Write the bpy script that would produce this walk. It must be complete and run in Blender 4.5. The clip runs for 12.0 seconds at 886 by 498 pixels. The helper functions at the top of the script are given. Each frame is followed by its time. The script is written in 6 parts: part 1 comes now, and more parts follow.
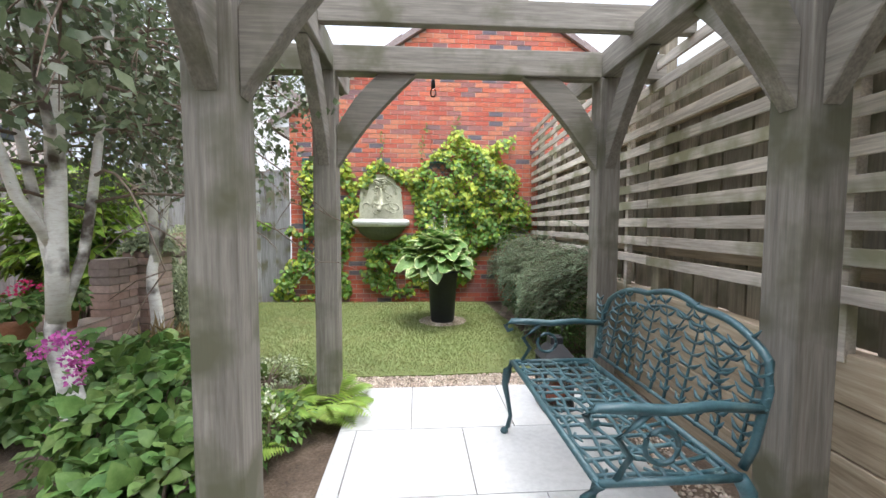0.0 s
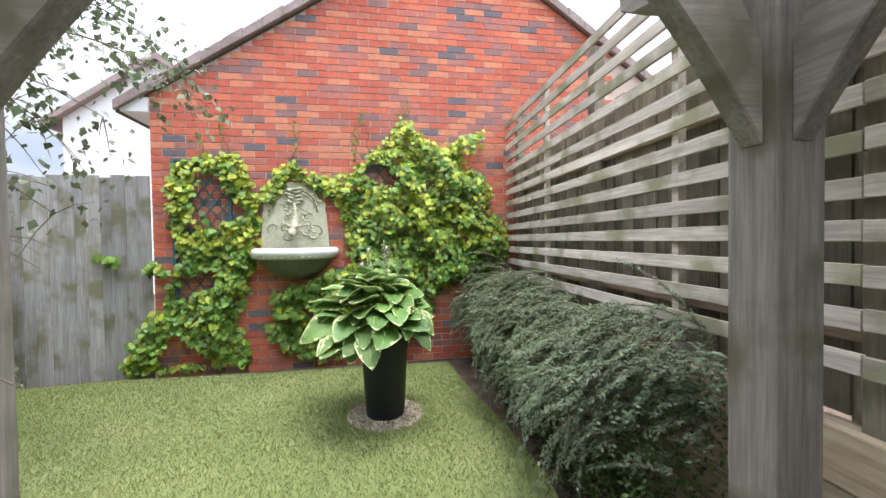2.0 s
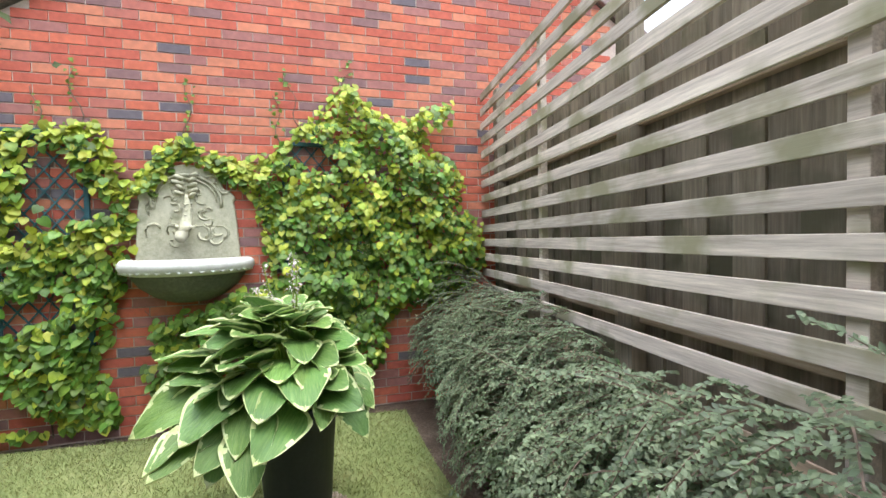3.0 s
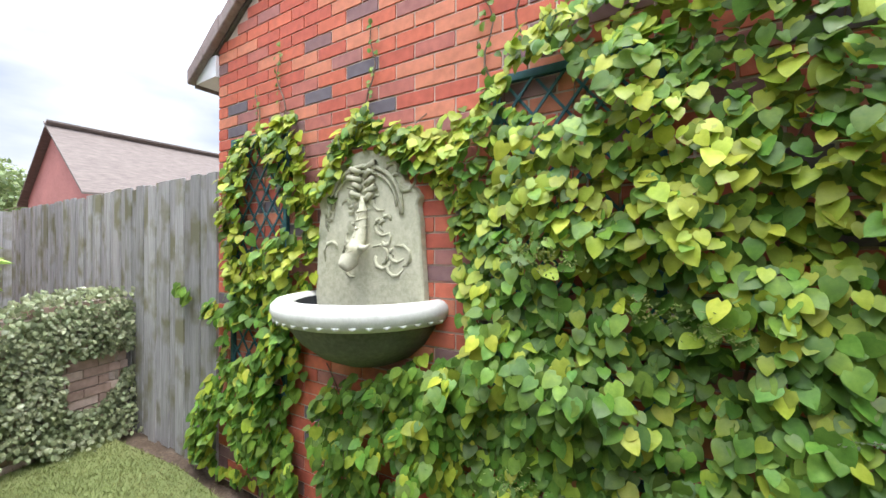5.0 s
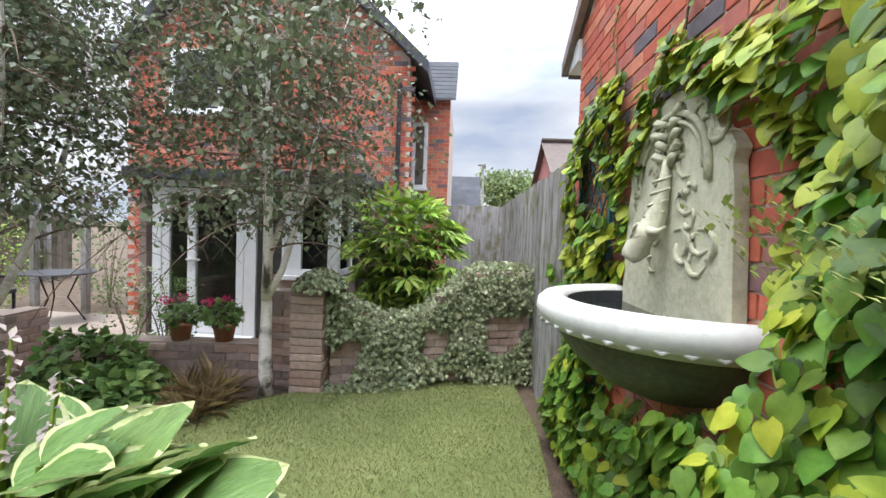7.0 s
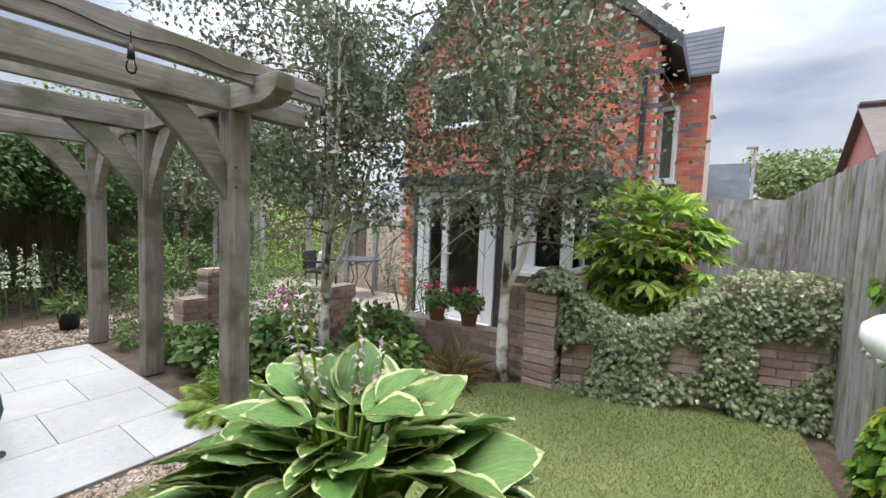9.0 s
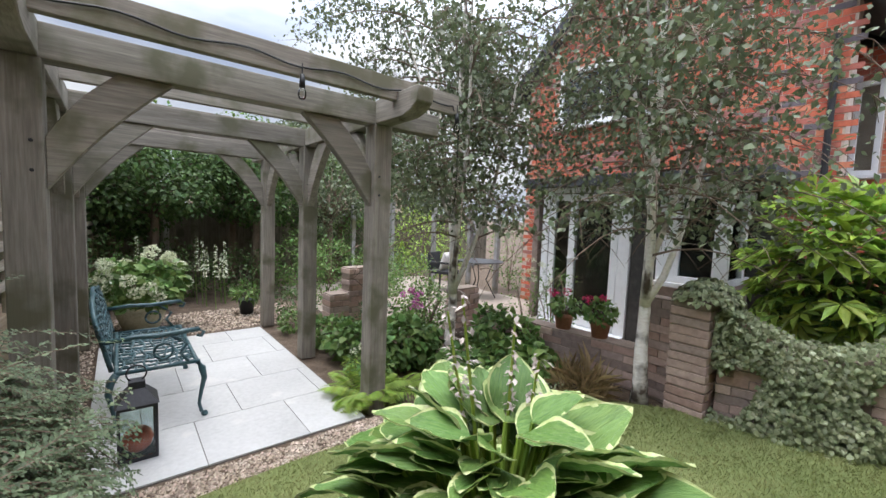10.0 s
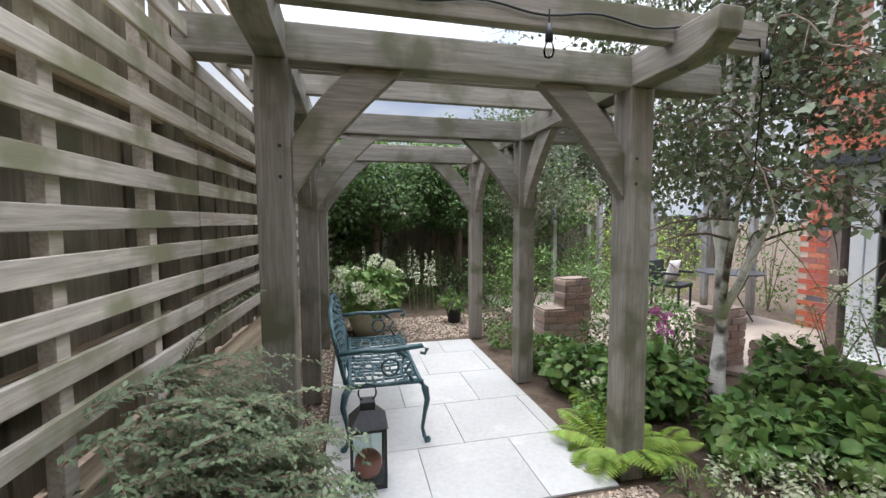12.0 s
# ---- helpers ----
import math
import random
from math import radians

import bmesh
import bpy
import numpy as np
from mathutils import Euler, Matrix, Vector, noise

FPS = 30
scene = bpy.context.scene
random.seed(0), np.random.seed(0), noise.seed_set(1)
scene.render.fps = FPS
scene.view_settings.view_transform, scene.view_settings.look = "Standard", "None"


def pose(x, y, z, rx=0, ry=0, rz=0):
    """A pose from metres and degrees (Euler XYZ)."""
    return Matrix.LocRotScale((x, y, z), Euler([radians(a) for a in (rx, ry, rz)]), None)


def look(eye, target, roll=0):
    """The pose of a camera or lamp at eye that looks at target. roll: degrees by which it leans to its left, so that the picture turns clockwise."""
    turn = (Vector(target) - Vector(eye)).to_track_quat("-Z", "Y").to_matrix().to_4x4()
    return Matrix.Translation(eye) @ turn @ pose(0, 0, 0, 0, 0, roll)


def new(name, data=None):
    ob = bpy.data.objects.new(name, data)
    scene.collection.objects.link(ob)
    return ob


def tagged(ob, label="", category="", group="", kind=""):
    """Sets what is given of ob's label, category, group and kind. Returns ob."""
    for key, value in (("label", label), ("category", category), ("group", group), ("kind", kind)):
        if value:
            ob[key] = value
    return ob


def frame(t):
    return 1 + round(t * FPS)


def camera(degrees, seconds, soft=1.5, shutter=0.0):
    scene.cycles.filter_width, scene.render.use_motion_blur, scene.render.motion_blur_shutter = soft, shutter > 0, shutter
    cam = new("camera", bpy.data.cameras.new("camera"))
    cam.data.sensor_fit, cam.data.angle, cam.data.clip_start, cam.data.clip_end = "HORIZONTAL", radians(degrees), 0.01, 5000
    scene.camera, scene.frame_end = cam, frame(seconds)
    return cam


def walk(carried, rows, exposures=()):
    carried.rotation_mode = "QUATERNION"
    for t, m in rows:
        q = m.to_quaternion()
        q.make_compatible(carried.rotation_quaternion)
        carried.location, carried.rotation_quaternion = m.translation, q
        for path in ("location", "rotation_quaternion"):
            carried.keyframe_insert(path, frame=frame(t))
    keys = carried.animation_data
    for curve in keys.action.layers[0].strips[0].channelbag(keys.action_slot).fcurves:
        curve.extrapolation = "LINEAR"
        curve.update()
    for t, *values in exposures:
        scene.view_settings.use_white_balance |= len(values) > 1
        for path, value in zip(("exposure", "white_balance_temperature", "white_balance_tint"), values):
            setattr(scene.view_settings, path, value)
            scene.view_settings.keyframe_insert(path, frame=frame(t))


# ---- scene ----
cam = camera(95.6, 12.0)
PATH = [
    (0, (0.02, -0.095, 1.218), (0.151, 1.897, 1.096), 0.1),
    (0.5, (0.063, 0.319, 1.289), (0.133, 2.315, 1.185), 0.2),
    (1, (0.134, 0.751, 1.357), (0.198, 2.749, 1.294), 0.1),
    (1.5, (0.156, 1.26, 1.365), (0.343, 3.251, 1.327), -0.5),
    (2, (0.237, 1.761, 1.361), (0.602, 3.727, 1.314), -0.9),
    (2.5, (0.367, 2.27, 1.384), (0.869, 4.206, 1.341), -1.2),
    (2.7, (0.432, 2.502, 1.382), (0.977, 4.425, 1.333), -1.2),
    (4.3, (0.859, 4.286, 1.64), (0.629, 6.272, 1.584), 0.1),
    (4.5, (0.861, 4.468, 1.606), (0.398, 6.414, 1.558), -0.0),
    (5, (0.849, 4.883, 1.521), (-0.216, 6.576, 1.525), 0.0),
    (5.5, (0.8, 5.202, 1.5), (-0.772, 6.439, 1.517), 1.3),
    (6, (0.776, 5.443, 1.497), (-1.092, 6.158, 1.498), 2.3),
    (6.5, (0.824, 5.633, 1.495), (-1.16, 5.882, 1.456), 2.4),
    (6.7, (0.897, 5.645, 1.498), (-1.099, 5.751, 1.439), 2.3),
    (8.3, (0.927, 5.683, 1.505), (-0.893, 4.864, 1.377), 2.3),
    (8.5, (0.953, 5.635, 1.505), (-0.831, 4.739, 1.375), 2.3),
    (9, (0.965, 5.597, 1.515), (-0.681, 4.47, 1.375), 2.3),
    (9.5, (0.984, 5.53, 1.551), (-0.493, 4.191, 1.391), 2.3),
    (10, (1.006, 5.5, 1.539), (-0.25, 3.951, 1.383), 2.2),
    (10.5, (1.016, 5.47, 1.527), (0.016, 3.745, 1.371), 2.0),
    (11, (1.017, 5.405, 1.53), (0.285, 3.552, 1.362), 1.6),
    (11.5, (1.021, 5.186, 1.491), (0.484, 3.266, 1.331), 0.6),
    (12, (1.017, 4.741, 1.482), (0.566, 2.797, 1.347), -0.2),
]
walk(cam, [(t, look(eye, target, roll)) for t, eye, target, roll in PATH], [(0.0, 0.84), (1.5, 0.86), (2.5, 0.86), (4.5, 0.92), (5.5, 0.78), (6.5, 0.62), (8.5, 0.44), (10.5, 0.38), (12.0, 0.42)])

# ---- light ----
world = bpy.data.worlds.new("overcast_sky")
scene.world = world
world.use_nodes = True
wn, wl = world.node_tree.nodes, world.node_tree.links
wn.clear()
w_out = wn.new("ShaderNodeOutputWorld")
w_bg = wn.new("ShaderNodeBackground")
w_sky = wn.new("ShaderNodeTexSky")
w_sky.sky_type = 'NISHITA'
w_sky.sun_disc = False
w_sky.sun_elevation = radians(75)
w_sky.sun_rotation = radians(60)
w_co = wn.new("ShaderNodeTexCoord")
w_map = wn.new("ShaderNodeMapping")
w_map.inputs["Scale"].default_value = (1.6, 1.6, 5.0)
w_noise = wn.new("ShaderNodeTexNoise")
w_noise.inputs["Scale"].default_value = 1.5
w_noise.inputs["Detail"].default_value = 7
w_ramp = wn.new("ShaderNodeValToRGB")
w_ramp.color_ramp.elements[0].position = 0.36
w_ramp.color_ramp.elements[0].color = (4.9, 5.7, 7.5, 1)
w_ramp.color_ramp.elements[1].position = 0.62
w_ramp.color_ramp.elements[1].color = (9.3, 9.6, 10.2, 1)
w_mix = wn.new("ShaderNodeMix")
w_mix.data_type = 'RGBA'
w_mix.inputs["Factor"].default_value = 0.93
wl.new(w_co.outputs["Generated"], w_map.inputs["Vector"])
wl.new(w_map.outputs["Vector"], w_noise.inputs["Vector"])
wl.new(w_noise.outputs["Fac"], w_ramp.inputs["Fac"])
wl.new(w_sky.outputs["Color"], w_mix.inputs["A"])
wl.new(w_ramp.outputs["Color"], w_mix.inputs["B"])
w_sep = wn.new("ShaderNodeSeparateXYZ")
w_grad = wn.new("ShaderNodeMapRange")
w_grad.inputs["From Min"].default_value = 0.3
w_grad.inputs["From Max"].default_value = 0.95
w_grad.inputs["To Min"].default_value = 1.0
w_grad.inputs["To Max"].default_value = 6.8
w_mul = wn.new("ShaderNodeVectorMath")
w_mul.operation = 'SCALE'
wl.new(w_co.outputs["Generated"], w_sep.inputs["Vector"])
wl.new(w_sep.outputs["Z"], w_grad.inputs["Value"])
wl.new(w_mix.outputs["Result"], w_mul.inputs[0])
wl.new(w_grad.outputs["Result"], w_mul.inputs["Scale"])
wl.new(w_mul.outputs["Vector"], w_bg.inputs["Color"])
w_bg.inputs["Strength"].default_value = 0.072
wl.new(w_bg.outputs["Background"], w_out.inputs["Surface"])

sun_data = bpy.data.lights.new("sun", 'SUN')
sun_data.energy = 2.2
sun_data.angle = radians(30)
sun_data.color = (1.0, 0.96, 0.9)
sun = new("sun", sun_data)
sun.matrix_world = look((1.3, 1.0, 9), (0, 2, 0))


# ---- materials ----
def nodes_of(name):
    m = bpy.data.materials.new(name)
    m.use_nodes = True
    n, l = m.node_tree.nodes, m.node_tree.links
    n.clear()
    return m, n, l


def surf(name, dark, base, light, scale=3.0, fine=40.0, rough=0.75, bump=0.3, depth=0.004, stretch=(1, 1, 1), metal=0.0,
         random_by="", spread=0.25, hue=0.0, thin=0.0, spec=0.4, spot=None, spot_scale=2.0, spot_at=0.62):
    """Procedural surface: two scales of noise between three colours, a random brightness per piece, bump, and optional blotches."""
    m, n, l = nodes_of(name)
    out = n.new("ShaderNodeOutputMaterial")
    bsdf = n.new("ShaderNodeBsdfPrincipled")
    co = n.new("ShaderNodeTexCoord")
    mp = n.new("ShaderNodeMapping")
    mp.inputs["Scale"].default_value = stretch
    info = n.new("ShaderNodeObjectInfo")
    off = n.new("ShaderNodeVectorMath")
    off.operation = 'MULTIPLY_ADD'
    off.inputs[1].default_value = (37.0, 91.0, 53.0)
    l.new(info.outputs["Random"], off.inputs[0])
    l.new(co.outputs["Object"], off.inputs[2])
    l.new(off.outputs[0], mp.inputs["Vector"])
    big = n.new("ShaderNodeTexNoise")
    big.inputs["Scale"].default_value = scale
    big.inputs["Detail"].default_value = 5
    small = n.new("ShaderNodeTexNoise")
    small.inputs["Scale"].default_value = fine
    small.inputs["Detail"].default_value = 6
    small.inputs["Roughness"].default_value = 0.65
    for t in (big, small):
        l.new(mp.outputs["Vector"], t.inputs["Vector"])
    r1 = n.new("ShaderNodeValToRGB")
    e = r1.color_ramp.elements
    e[0].position, e[0].color = 0.32, (*dark, 1)
    e[1].position, e[1].color = 0.68, (*light, 1)
    mid = e.new(0.5)
    mid.color = (*base, 1)
    add = n.new("ShaderNodeMath")
    add.operation = 'MULTIPLY_ADD'
    add.inputs[1].default_value = 0.55
    sc = n.new("ShaderNodeMath")
    sc.operation = 'MULTIPLY'
    sc.inputs[1].default_value = 0.45
    l.new(big.outputs["Fac"], sc.inputs[0])
    l.new(small.outputs["Fac"], add.inputs[0])
    l.new(sc.outputs[0], add.inputs[2])
    l.new(add.outputs[0], r1.inputs["Fac"])
    colour = r1.outputs["Color"]
    if spot:
        bl = n.new("ShaderNodeTexNoise")
        bl.inputs["Scale"].default_value = spot_scale
        bl.inputs["Detail"].default_value = 4
        l.new(off.outputs[0], bl.inputs["Vector"])
        br = n.new("ShaderNodeValToRGB")
        br.color_ramp.elements[0].position = spot_at - 0.06
        br.color_ramp.elements[1].position = spot_at + 0.08
        l.new(bl.outputs["Fac"], br.inputs["Fac"])
        mx = n.new("ShaderNodeMix")
        mx.data_type = 'RGBA'
        l.new(br.outputs["Color"], mx.inputs["Factor"])
        l.new(colour, mx.inputs["A"])
        mx.inputs["B"].default_value = (*spot, 1)
        colour = mx.outputs["Result"]
    if random_by:
        if random_by == "island":
            rnd = n.new("ShaderNodeNewGeometry").outputs["Random Per Island"]
        else:
            rnd = info.outputs["Random"]
        hsv = n.new("ShaderNodeHueSaturation")
        rv = n.new("ShaderNodeMapRange")
        rv.inputs["To Min"].default_value = 1 - spread
        rv.inputs["To Max"].default_value = 1 + spread
        l.new(rnd, rv.inputs["Value"])
        l.new(rv.outputs["Result"], hsv.inputs["Value"])
        if hue:
            wh = n.new("ShaderNodeTexWhiteNoise")
            wh.noise_dimensions = '1D'
            l.new(rnd, wh.inputs["W"])
            rh = n.new("ShaderNodeMapRange")
            rh.inputs["To Min"].default_value = 0.5 - hue
            rh.inputs["To Max"].default_value = 0.5 + hue
            l.new(wh.outputs["Value"], rh.inputs["Value"])
            l.new(rh.outputs["Result"], hsv.inputs["Hue"])
        l.new(colour, hsv.inputs["Color"])
        colour = hsv.outputs["Color"]
    l.new(colour, bsdf.inputs["Base Color"])
    bsdf.inputs["Roughness"].default_value = rough
    bsdf.inputs["Metallic"].default_value = metal
    bsdf.inputs["Specular IOR Level"].default_value = spec
    if bump:
        bp = n.new("ShaderNodeBump")
        bp.inputs["Strength"].default_value = bump
        bp.inputs["Distance"].default_value = depth
        l.new(add.outputs[0], bp.inputs["Height"])
        l.new(bp.outputs["Normal"], bsdf.inputs["Normal"])
    if thin:
        tr = n.new("ShaderNodeBsdfTranslucent")
        l.new(colour, tr.inputs["Color"])
        ms = n.new("ShaderNodeMixShader")
        ms.inputs["Fac"].default_value = thin
        l.new(bsdf.outputs["BSDF"], ms.inputs[1])
        l.new(tr.outputs["BSDF"], ms.inputs[2])
        l.new(ms.outputs["Shader"], out.inputs["Surface"])
    else:
        l.new(bsdf.outputs["BSDF"], out.inputs["Surface"])
    return m


def brick_mat(name, stops, random_by, rough=0.85):
    """Fired clay: each brick takes one of the colours, with sand grain and smears."""
    m, n, l = nodes_of(name)
    out = n.new("ShaderNodeOutputMaterial")
    bsdf = n.new("ShaderNodeBsdfPrincipled")
    if random_by == "island":
        rnd = n.new("ShaderNodeNewGeometry").outputs["Random Per Island"]
    else:
        rnd = n.new("ShaderNodeObjectInfo").outputs["Random"]
    ramp = n.new("ShaderNodeValToRGB")
    ramp.color_ramp.interpolation = 'CONSTANT'
    el = ramp.color_ramp.elements
    el[0].position, el[0].color = 0.0, (*stops[0][1], 1)
    el[1].position, el[1].color = stops[1][0], (*stops[1][1], 1)
    for p, c in stops[2:]:
        el.new(p).color = (*c, 1)
    l.new(rnd, ramp.inputs["Fac"])
    geo = n.new("ShaderNodeNewGeometry")
    noise_a = n.new("ShaderNodeTexNoise")
    noise_a.inputs["Scale"].default_value = 22
    noise_a.inputs["Detail"].default_value = 6
    noise_b = n.new("ShaderNodeTexNoise")
    noise_b.inputs["Scale"].default_value = 1.3
    noise_b.inputs["Detail"].default_value = 3
    for t in (noise_a, noise_b):
        l.new(geo.outputs["Position"], t.inputs["Vector"])
    val = n.new("ShaderNodeMath")
    val.operation = 'MULTIPLY_ADD'
    val.inputs[1].default_value = 0.75
    val.inputs[2].default_value = 0.35
    l.new(noise_a.outputs["Fac"], val.inputs[0])
    val2 = n.new("ShaderNodeMath")
    val2.operation = 'MULTIPLY_ADD'
    val2.inputs[1].default_value = 0.6
    l.new(noise_b.outputs["Fac"], val2.inputs[0])
    l.new(val.outputs[0], val2.inputs[2])
    hsv = n.new("ShaderNodeHueSaturation")
    l.new(val2.outputs[0], hsv.inputs["Value"])
    l.new(ramp.outputs["Color"], hsv.inputs["Color"])
    l.new(hsv.outputs["Color"], bsdf.inputs["Base Color"])
    bsdf.inputs["Roughness"].default_value = rough
    bsdf.inputs["Specular IOR Level"].default_value = 0.25
    bp = n.new("ShaderNodeBump")
    bp.inputs["Strength"].default_value = 0.4
    bp.inputs["Distance"].default_value = 0.004
    l.new(noise_a.outputs["Fac"], bp.inputs["Height"])
    l.new(bp.outputs["Normal"], bsdf.inputs["Normal"])
    l.new(bsdf.outputs["BSDF"], out.inputs["Surface"])
    return m


def glass_mat(name, tint=(0.9, 0.95, 0.95)):
    m, n, l = nodes_of(name)
    out = n.new("ShaderNodeOutputMaterial")
    gl = n.new("ShaderNodeBsdfGlossy")
    gl.inputs["Roughness"].default_value = 0.02
    tr = n.new("ShaderNodeBsdfTransparent")
    tr.inputs["Color"].default_value = (*tint, 1)
    fr = n.new("ShaderNodeFresnel")
    fr.inputs["IOR"].default_value = 1.5
    mx = n.new("ShaderNodeMixShader")
    l.new(fr.outputs["Fac"], mx.inputs["Fac"])
    l.new(tr.outputs["BSDF"], mx.inputs[1])
    l.new(gl.outputs["BSDF"], mx.inputs[2])
    l.new(mx.outputs["Shader"], out.inputs["Surface"])
    return m


RED_STOPS = [(0.0, (0.55, 0.15, 0.09)), (0.26, (0.48, 0.12, 0.08)), (0.48, (0.58, 0.215, 0.13)), (0.66, (0.44, 0.15, 0.115)),
             (0.79, (0.36, 0.155, 0.135)), (0.89, (0.25, 0.14, 0.135)), (0.95, (0.155, 0.13, 0.145))]
OLD_STOPS = [(0.0, (0.45, 0.33, 0.28)), (0.25, (0.38, 0.26, 0.215)), (0.5, (0.37, 0.285, 0.25)), (0.7, (0.52, 0.39, 0.33)), (0.86, (0.27, 0.21, 0.185))]
m_brick = brick_mat("red_facing_brick", RED_STOPS, "object")
m_brick_i = brick_mat("red_facing_brick_far", RED_STOPS, "island")
m_old = brick_mat("reclaimed_brick", OLD_STOPS, "object", 0.92)
m_old_i = brick_mat("reclaimed_brick_rest", OLD_STOPS, "island", 0.92)
m_mortar = surf("mortar", (0.42, 0.33, 0.27), (0.55, 0.45, 0.38), (0.64, 0.55, 0.47), 4, 90, 0.95, 0.5)
m_oldmortar = surf("old_mortar", (0.20, 0.16, 0.13), (0.28, 0.22, 0.18), (0.36, 0.29, 0.24), 5, 70, 0.95, 0.6)


def wood(name, grain, tone=(1, 1, 1), k=1.0):
    st = {"x": (1.2, 22, 22), "y": (22, 1.2, 22), "z": (22, 22, 1.2)}[grain]
    c = [tuple(v * t * k for v, t in zip(col, tone)) for col in ((0.145, 0.130, 0.117), (0.225, 0.206, 0.185), (0.315, 0.292, 0.264))]
    return surf(name, *c, scale=1.0, fine=4.0, rough=0.82, bump=0.45, depth=0.004, stretch=st, random_by="object", spread=0.2,
                spot=(0.125 * k, 0.118 * k, 0.075 * k), spot_scale=3.2, spot_at=0.56)


m_oak_x, m_oak_y, m_oak_z = (wood("weathered_oak_" + a, a, (1.03, 1.0, 0.93), 1.0) for a in "xyz")
m_slat = wood("silvered_slat", "y", (1.04, 1.0, 0.94), 2.2)
m_board = wood("old_fence_board", "z", (1.06, 1.0, 0.84), 1.05)
m_greyfence = wood("grey_fence_board", "z", (0.95, 1.0, 1.1), 1.5)
m_backfence = wood("brown_fence_board", "z", (1.1, 1.0, 0.85), 0.6)
m_sleeper = surf("timber_sleeper", (0.18, 0.135, 0.085), (0.34, 0.265, 0.18), (0.48, 0.40, 0.29), 0.9, 3.0, 0.88, 0.6, 0.005, (20, 1.2, 20), random_by="object", spread=0.15)
m_slab = surf("porcelain_slab", (0.37, 0.365, 0.35), (0.44, 0.435, 0.42), (0.50, 0.495, 0.48), 2.0, 30, 0.55, 0.08, 0.001, random_by="object", spread=0.04,
              spot=(0.56, 0.54, 0.50), spot_scale=3.0, spot_at=0.68)
m_joint = surf("slab_joint", (0.10, 0.09, 0.08), (0.16, 0.145, 0.125), (0.22, 0.2, 0.18), 10, 90, 0.95, 0.4)
m_soil = surf("bark_soil", (0.045, 0.03, 0.02), (0.10, 0.07, 0.048), (0.19, 0.14, 0.10), 7, 60, 0.95, 0.9, 0.02)
m_turf = surf("turf", (0.10, 0.13, 0.04), (0.155, 0.185, 0.062), (0.23, 0.235, 0.10), 1.6, 45, 0.95, 0.7, 0.012)
m_grass = surf("grass_blade", (0.145, 0.188, 0.052), (0.222, 0.252, 0.088), (0.34, 0.32, 0.145), 1.1, 6, 0.6, 0, random_by="island", spread=0.35, hue=0.018, thin=0.3)
m_gravel = surf("gravel_stone", (0.25, 0.19, 0.14), (0.42, 0.34, 0.27), (0.62, 0.54, 0.46), 9, 50, 0.85, 0.3, random_by="island", spread=0.45, hue=0.02)
m_slate = surf("slate_tile", (0.035, 0.038, 0.045), (0.06, 0.064, 0.075), (0.095, 0.10, 0.112), 3, 40, 0.85, 0.3, random_by="object", spread=0.15)
m_rooftile = surf("brown_roof_tile", (0.10, 0.08, 0.07), (0.15, 0.122, 0.108), (0.21, 0.175, 0.155), 4, 40, 0.95, 0.4, stretch=(1, 1, 6))
m_verge = surf("verge_mortar_tile", (0.20, 0.15, 0.14), (0.30, 0.235, 0.22), (0.40, 0.33, 0.31), 3, 30, 0.85, 0.4)
m_upvc = surf("white_upvc", (0.74, 0.75, 0.77), (0.80, 0.81, 0.83), (0.84, 0.85, 0.86), 1.5, 20, 0.35, 0.02, spec=0.5)
m_render = surf("white_render", (0.72, 0.72, 0.71), (0.78, 0.78, 0.77), (0.83, 0.83, 0.82), 1, 15, 0.9, 0.1)
m_glass = glass_mat("window_glass")
# near-black colour that carries the shade of the rooms indoors
m_unlit_room = surf("unlit_room_dark", (0.03, 0.03, 0.03), (0.05, 0.048, 0.045), (0.08, 0.075, 0.07), 2, 12, 0.9, 0)
m_plaster = surf("room_plaster", (0.42, 0.40, 0.37), (0.5, 0.48, 0.45), (0.56, 0.54, 0.5), 2, 15, 0.9, 0.05)
m_stone = surf("mossy_cast_stone", (0.33, 0.32, 0.21), (0.50, 0.485, 0.345), (0.64, 0.61, 0.47), 3.5, 38, 0.9, 0.6, 0.006, spot=(0.20, 0.21, 0.12), spot_scale=6, spot_at=0.66)
m_rim = surf("pale_cast_stone_rim", (0.50, 0.50, 0.45), (0.62, 0.62, 0.57), (0.70, 0.70, 0.66), 5, 45, 0.85, 0.4, 0.004, spot=(0.42, 0.42, 0.33), spot_scale=7, spot_at=0.7)
# bowl stone is much darker than the rim and back panel
m_bowl = surf("dark_stone_bowl", (0.07, 0.08, 0.055), (0.12, 0.13, 0.095), (0.2, 0.2, 0.15), 4, 40, 0.7, 0.5)
m_water = surf("dark_water", (0.01, 0.012, 0.012), (0.015, 0.018, 0.018), (0.02, 0.024, 0.022), 3, 12, 0.04, 0.05, 0.002, spec=0.6)
m_pot = surf("black_planter", (0.018, 0.02, 0.025), (0.026, 0.029, 0.035), (0.036, 0.039, 0.046), 3, 60, 0.55, 0.15)
m_iron = surf("green_painted_iron", (0.018, 0.048, 0.056), (0.032, 0.08, 0.092), (0.06, 0.125, 0.14), 6, 70, 0.42, 0.25, 0.002, spec=0.5, spot=(0.10, 0.16, 0.16), spot_scale=9, spot_at=0.66)
m_trellis = surf("blue_green_trellis", (0.025, 0.085, 0.10), (0.04, 0.125, 0.145), (0.06, 0.16, 0.18), 4, 40, 0.7, 0.2)
m_black = surf("black_metal", (0.012, 0.012, 0.014), (0.02, 0.02, 0.023), (0.032, 0.032, 0.036), 5, 60, 0.5, 0.15)
